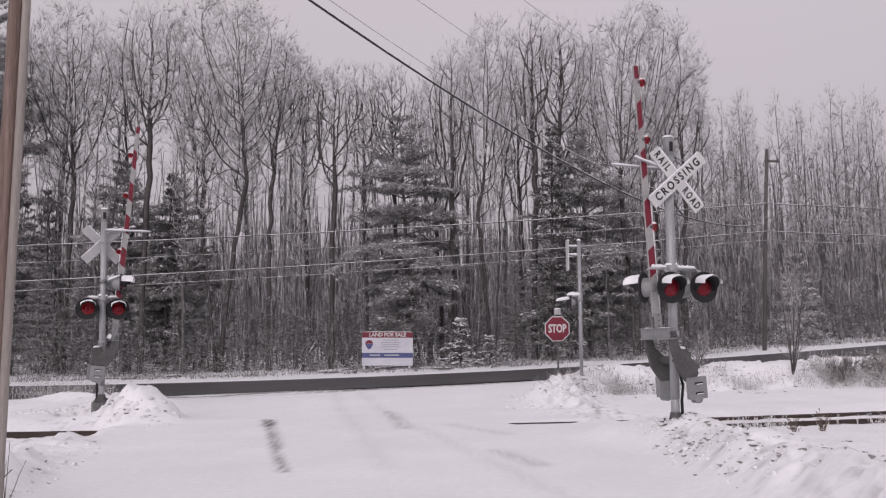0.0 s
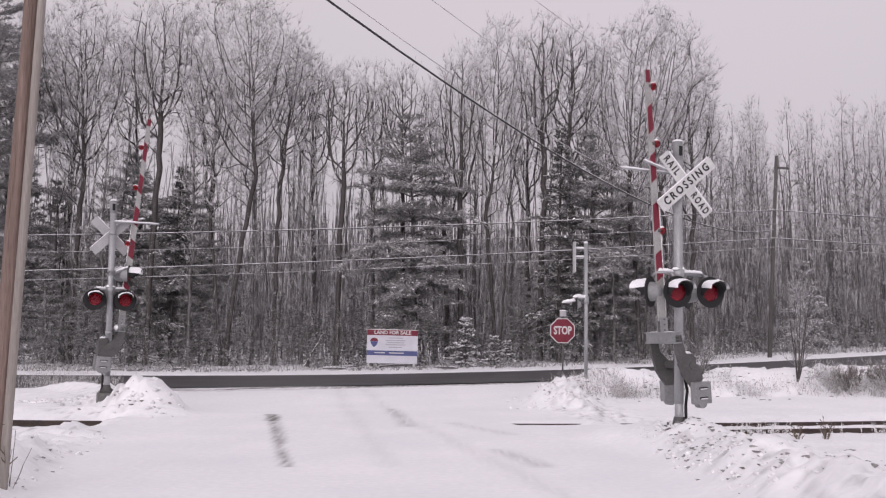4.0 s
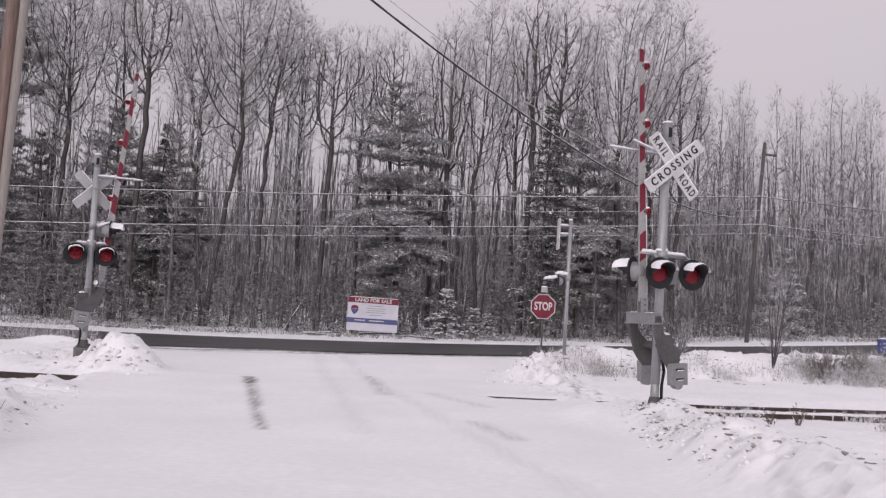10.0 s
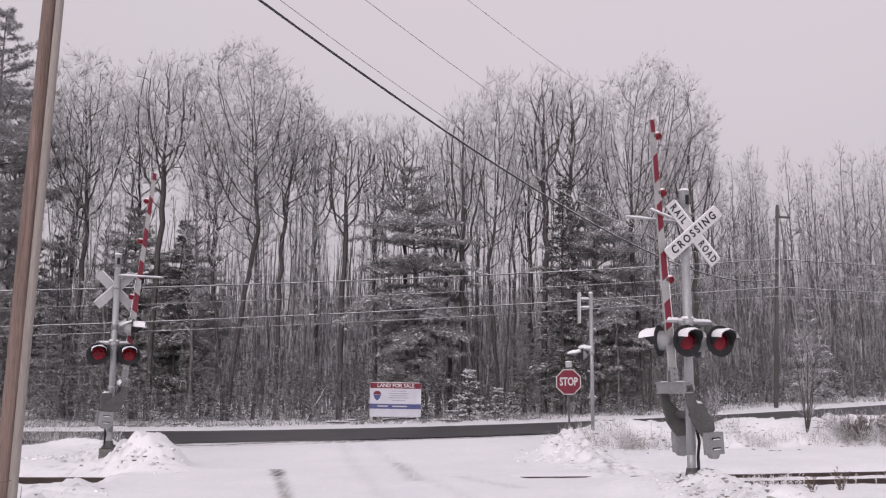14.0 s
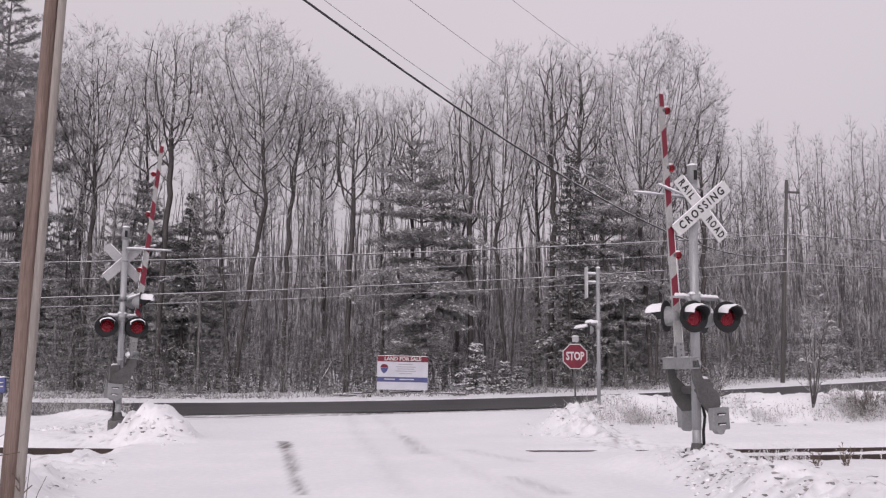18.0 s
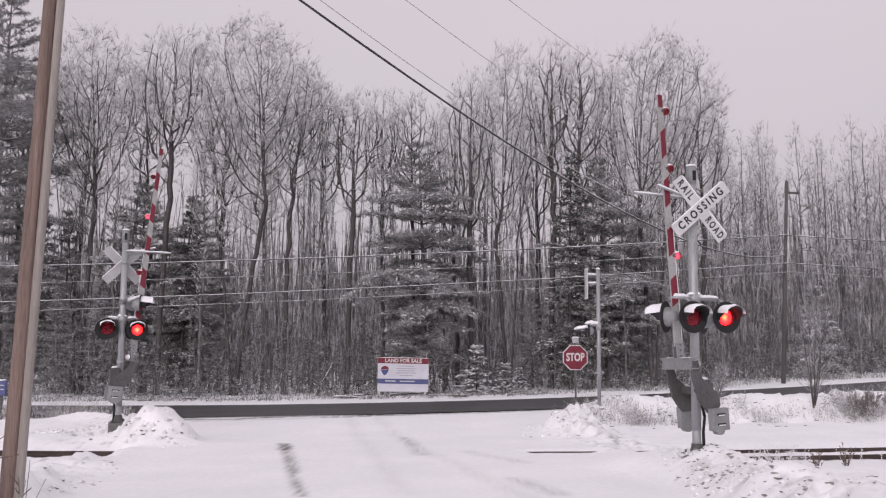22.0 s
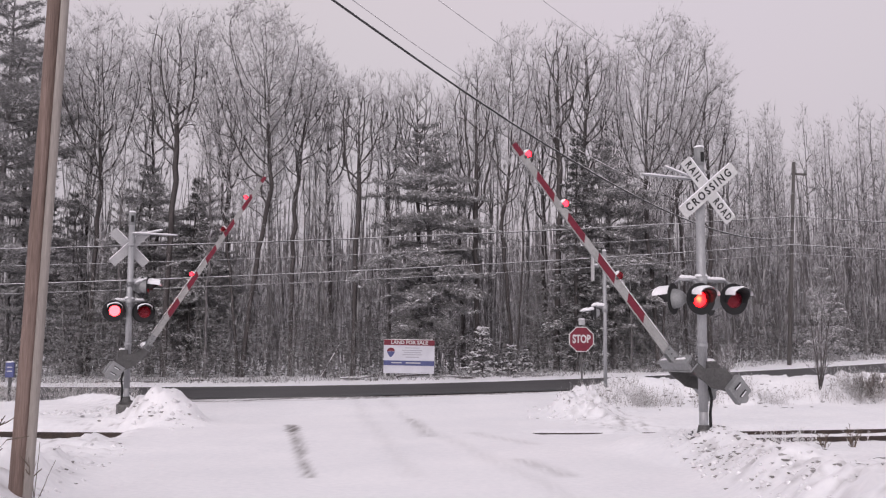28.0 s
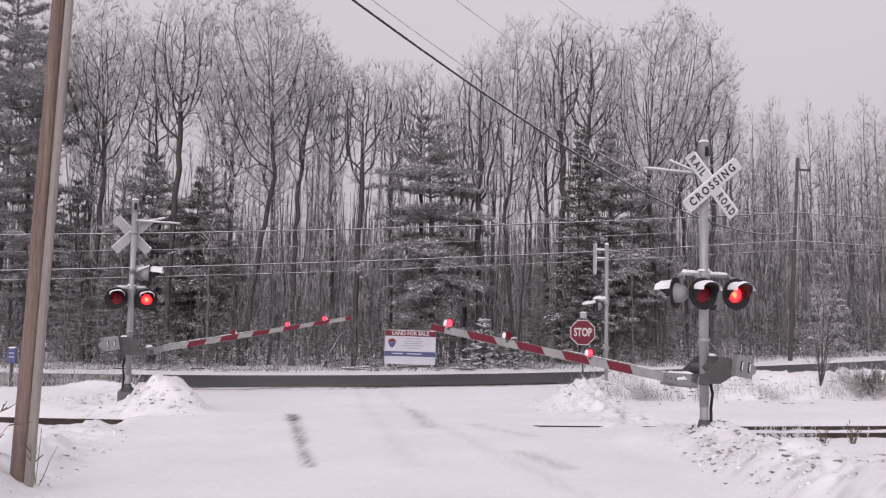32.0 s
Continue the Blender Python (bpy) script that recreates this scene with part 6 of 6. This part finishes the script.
def pickup():
    t = thing("pickup_truck", pose(0, 0, 0), "dark grey four-wheel-drive pickup truck with a short cab", "pickup truck")

    def arch(cx, r=0.47, cz=0.40):
        return [(cx + r * math.cos(radians(a)), cz + r * math.sin(radians(a))) for a in range(165, 14, -15)]
    low = [(-2.92, 0.62), (-2.86, 0.52), (-2.30, 0.46)] + arch(-1.78) + [(-1.25, 0.40), (1.35, 0.40)] + arch(1.85) + [(2.40, 0.46), (2.86, 0.50), (2.93, 0.62), (2.93, 0.98), (2.80, 1.12), (2.2, 1.20), (1.35, 1.24), (0.95, 1.26), (-0.62, 1.27), (-0.66, 1.30), (-2.88, 1.32), (-2.93, 1.2)]
    bm = bmesh.new()
    add_prism(bm, low, 1.94, Matrix.Translation((0, -0.97, 0)))
    bmesh.ops.bevel(bm, geom=[e for e in bm.edges if abs(e.verts[0].co.y - e.verts[1].co.y) < 0.01], offset=0.035, segments=2, affect='EDGES')
    part("body", bm, M_TRUCK, t, "dark grey lower body and bed")
    cab = [(-0.64, 1.25), (-0.58, 1.80), (-0.40, 1.88), (0.40, 1.88), (0.62, 1.82), (1.28, 1.24)]
    bm = bmesh.new()
    add_prism(bm, cab, 1.72, Matrix.Translation((0, -0.86, 0)))
    for v in bm.verts:
        if v.co.z > 1.5:
            v.co.y *= 0.84
    bmesh.ops.bevel(bm, geom=list(bm.edges), offset=0.03, segments=2, affect='EDGES')
    part("cab", bm, M_TRUCK, t, "dark grey cab")
    for sy in (-1, 1):
        for pts in ([(-0.50, 1.30), (-0.46, 1.72), (0.06, 1.74), (0.06, 1.30)], [(0.12, 1.30), (0.12, 1.74), (0.52, 1.73), (1.02, 1.30)]):
            bm = bmesh.new()
            add_prism(bm, pts, 0.02, Matrix())
            for v in bm.verts:
                k = (v.co.z - 1.25) / 0.63
                v.co.y = sy * (0.868 - 0.138 * k + (0.0 if v.co.y > 0.01 else -0.02))
            part("side_window", bm, M_GLASS, t, "dark side window")
        box_part("door_handle", (0.0, sy * 0.975, 1.13), (0.20, 0.03, 0.05), M_BLACK, t)
        box_part("mirror", (0.98, sy * 1.08, 1.36), (0.12, 0.20, 0.20), M_BLACK, t, "black door mirror", 0.03)
        box_part("tail_light", (-2.87, sy * 0.90, 1.06), (0.18, 0.16, 0.30), M_TAIL, t, "red tail light", 0.02)
        box_part("headlight", (2.84, sy * 0.80, 0.96), (0.24, 0.32, 0.24), M_HEAD, t, "headlight", 0.03)
        box_part("door_gap", (0.10, sy * 0.972, 0.86), (0.012, 0.012, 0.75), M_BLACK, t, "", 0.0)
        box_part("door_gap", (-0.62, sy * 0.972, 0.86), (0.012, 0.012, 0.78), M_BLACK, t, "", 0.0)
        box_part("running_board", (0.2, sy * 0.93, 0.38), (2.3, 0.16, 0.06), M_CHROME, t, "bright running board", 0.01)
    bm = bmesh.new()
    add_prism(bm, [(0.66, 1.79), (0.69, 1.81), (1.27, 1.28), (1.22, 1.27)], 1.44, Matrix.Translation((0, -0.72, 0)))
    part("windscreen", bm, M_GLASS, t, "dark windscreen")
    bm = bmesh.new()
    add_box(bm, (-1.78, 0, 1.325), (2.2, 1.92, 0.03), None, 0.01)
    part("bed_cover", bm, M_BLACK, t, "black bed cover")
    box_part("front_bumper", (2.93, 0, 0.60), (0.18, 1.9, 0.24), M_CHROME, t, "chrome bumper", 0.04)
    box_part("rear_bumper", (-2.98, 0, 0.60), (0.18, 1.8, 0.20), M_CHROME, t, "chrome bumper", 0.04)
    box_part("grille", (2.94, 0, 0.93), (0.06, 1.2, 0.28), M_BLACK, t, "dark grille", 0.01)
    bm = bmesh.new()
    add_box(bm, (0, 0, 0.42), (5.0, 1.5, 0.2))
    part("chassis", bm, M_BLACK, t)
    for x in (-1.78, 1.85):
        for sy in (-1, 1):
            bm = bmesh.new()
            prof = [(0.22, -0.12), (0.36, -0.13), (0.40, -0.09), (0.40, 0.09), (0.36, 0.13), (0.22, 0.12)]
            n = 28
            rings = [[bm.verts.new((r * math.cos(i * 2 * math.pi / n), y, r * math.sin(i * 2 * math.pi / n))) for i in range(n)] for r, y in prof]
            for a, b in zip(rings, rings[1:] + rings[:1]):
                for i in range(n):
                    bm.faces.new((a[i], a[(i + 1) % n], b[(i + 1) % n], b[i]))
            w = part("wheel", bm, M_TYRE, t, "black tyre on a dull alloy rim", True)
            bm = bmesh.new()
            for i in range(6):
                a = i * math.pi / 3
                add_box(bm, (0.12, 0, 0), (0.19, 0.10, 0.07), Matrix.Rotation(a, 4, 'Y'), 0.008)
            add_tube(bm, (0, -0.08, 0), (0, 0.08, 0), 0.075, None, 14)
            n = 24
            rg = [[bm.verts.new((r * math.cos(i * 2 * math.pi / n), y, r * math.sin(i * 2 * math.pi / n))) for i in range(n)] for r, y in ((0.225, -0.11), (0.20, -0.11), (0.20, 0.11), (0.225, 0.11))]
            for a, b in zip(rg, rg[1:]):
                for i in range(n):
                    bm.faces.new((a[i], a[(i + 1) % n], b[(i + 1) % n], b[i]))
            part("rim", bm, M_RIM, w, "dull grey alloy rim")
            truck_wheels.append((w, (x * 0.985, sy * 0.84, 0.40)))
    for ob in t.children:
        if not ob.name.startswith("wheel"):
            ob.data.transform(Matrix.Diagonal((0.985, 1, 1, 1)))
    return t


truck = pickup()


# ---- what moves ----
def flash_rows(at, on):
    """The lamp disc turns its glowing face forward at each start and away at each stop."""
    rows = [(0.0, pose(*at)), (min(on[0][0], 19.9) - 0.5, pose(*at))]
    for a, b in on:
        for t0, seq in ((a, (0, 60, 120, 180)), (b, (180, 120, 60, 0))):
            if t0 > 31.85:
                continue
            for i, ang in enumerate(seq):
                rows.append((t0 + (i - 1) / 30, pose(*at, 0, 0, ang)))
    last = rows[-1][1]
    rows.append((32.0, last))
    return rows


def motions():
    period, first = 1.0975, 19.97
    starts = [first + period * k for k in range(11)]
    for phase, off, length in (("a", 0.0, 0.46), ("b", 0.55, 0.43)):
        on = [(s + off, s + off + length) for s in starts]
        for ob, at in bulbs[phase]:
            walk(ob, flash_rows(at, on))
    for ob, at in bulbs["steady"]:
        walk(ob, flash_rows(at, [(25.6, 40.0)]))
    for (arm, y0, z0), rows in zip(gates, (
            [(0, 85.9), (25.4, 85.9), (25.9, 82.2), (26.5, 73.8), (27.0, 64), (27.5, 55), (28.0, 47.3), (28.5, 40.4), (29.0, 34.1), (29.5, 28.6), (30.0, 23.4), (30.5, 18.5), (31.0, 15.0), (31.5, 12.0), (32.0, 9.2)],
            [(0, 84.5), (25.4, 84.5), (25.9, 82), (26.5, 77), (27.0, 70.4), (27.5, 63.8), (28.0, 57.2), (28.5, 50.9), (29.0, 44.0), (29.5, 37.9), (30.0, 31.8), (30.5, 26.1), (31.0, 20.5), (31.5, 15.1), (32.0, 9.9)])):
        walk(arm, [(t, pose(0, y0, z0, 0, -a, 0)) for t, a in rows])
    speed, heading = 20.8, math.atan(SKEW)
    rows = []
    for t in [0.0, 10.0, 20.0, 26.0, 27.0, 28.0] + [28.5 + 0.1 * i for i in range(26)] + [31.5, 32.0]:
        x = 0.30 - 3.0 + speed * (t - 29.6)
        rows.append((t, pose(x, 36.6 + SKEW * x, float(road_z(x)) + 0.045, 0, 0, math.degrees(heading))))
    walk(truck, rows)
    for w, at in truck_wheels:
        rows = [(0.0, pose(*at)), (28.4, pose(*at))]
        for i in range(166):
            rows.append((28.5 + i / 60, pose(*at, 0, 49.6 * i, 0)))
        rows.append((32.0, pose(*at, 0, 49.6 * 165, 0)))
        walk(w, rows)


motions()
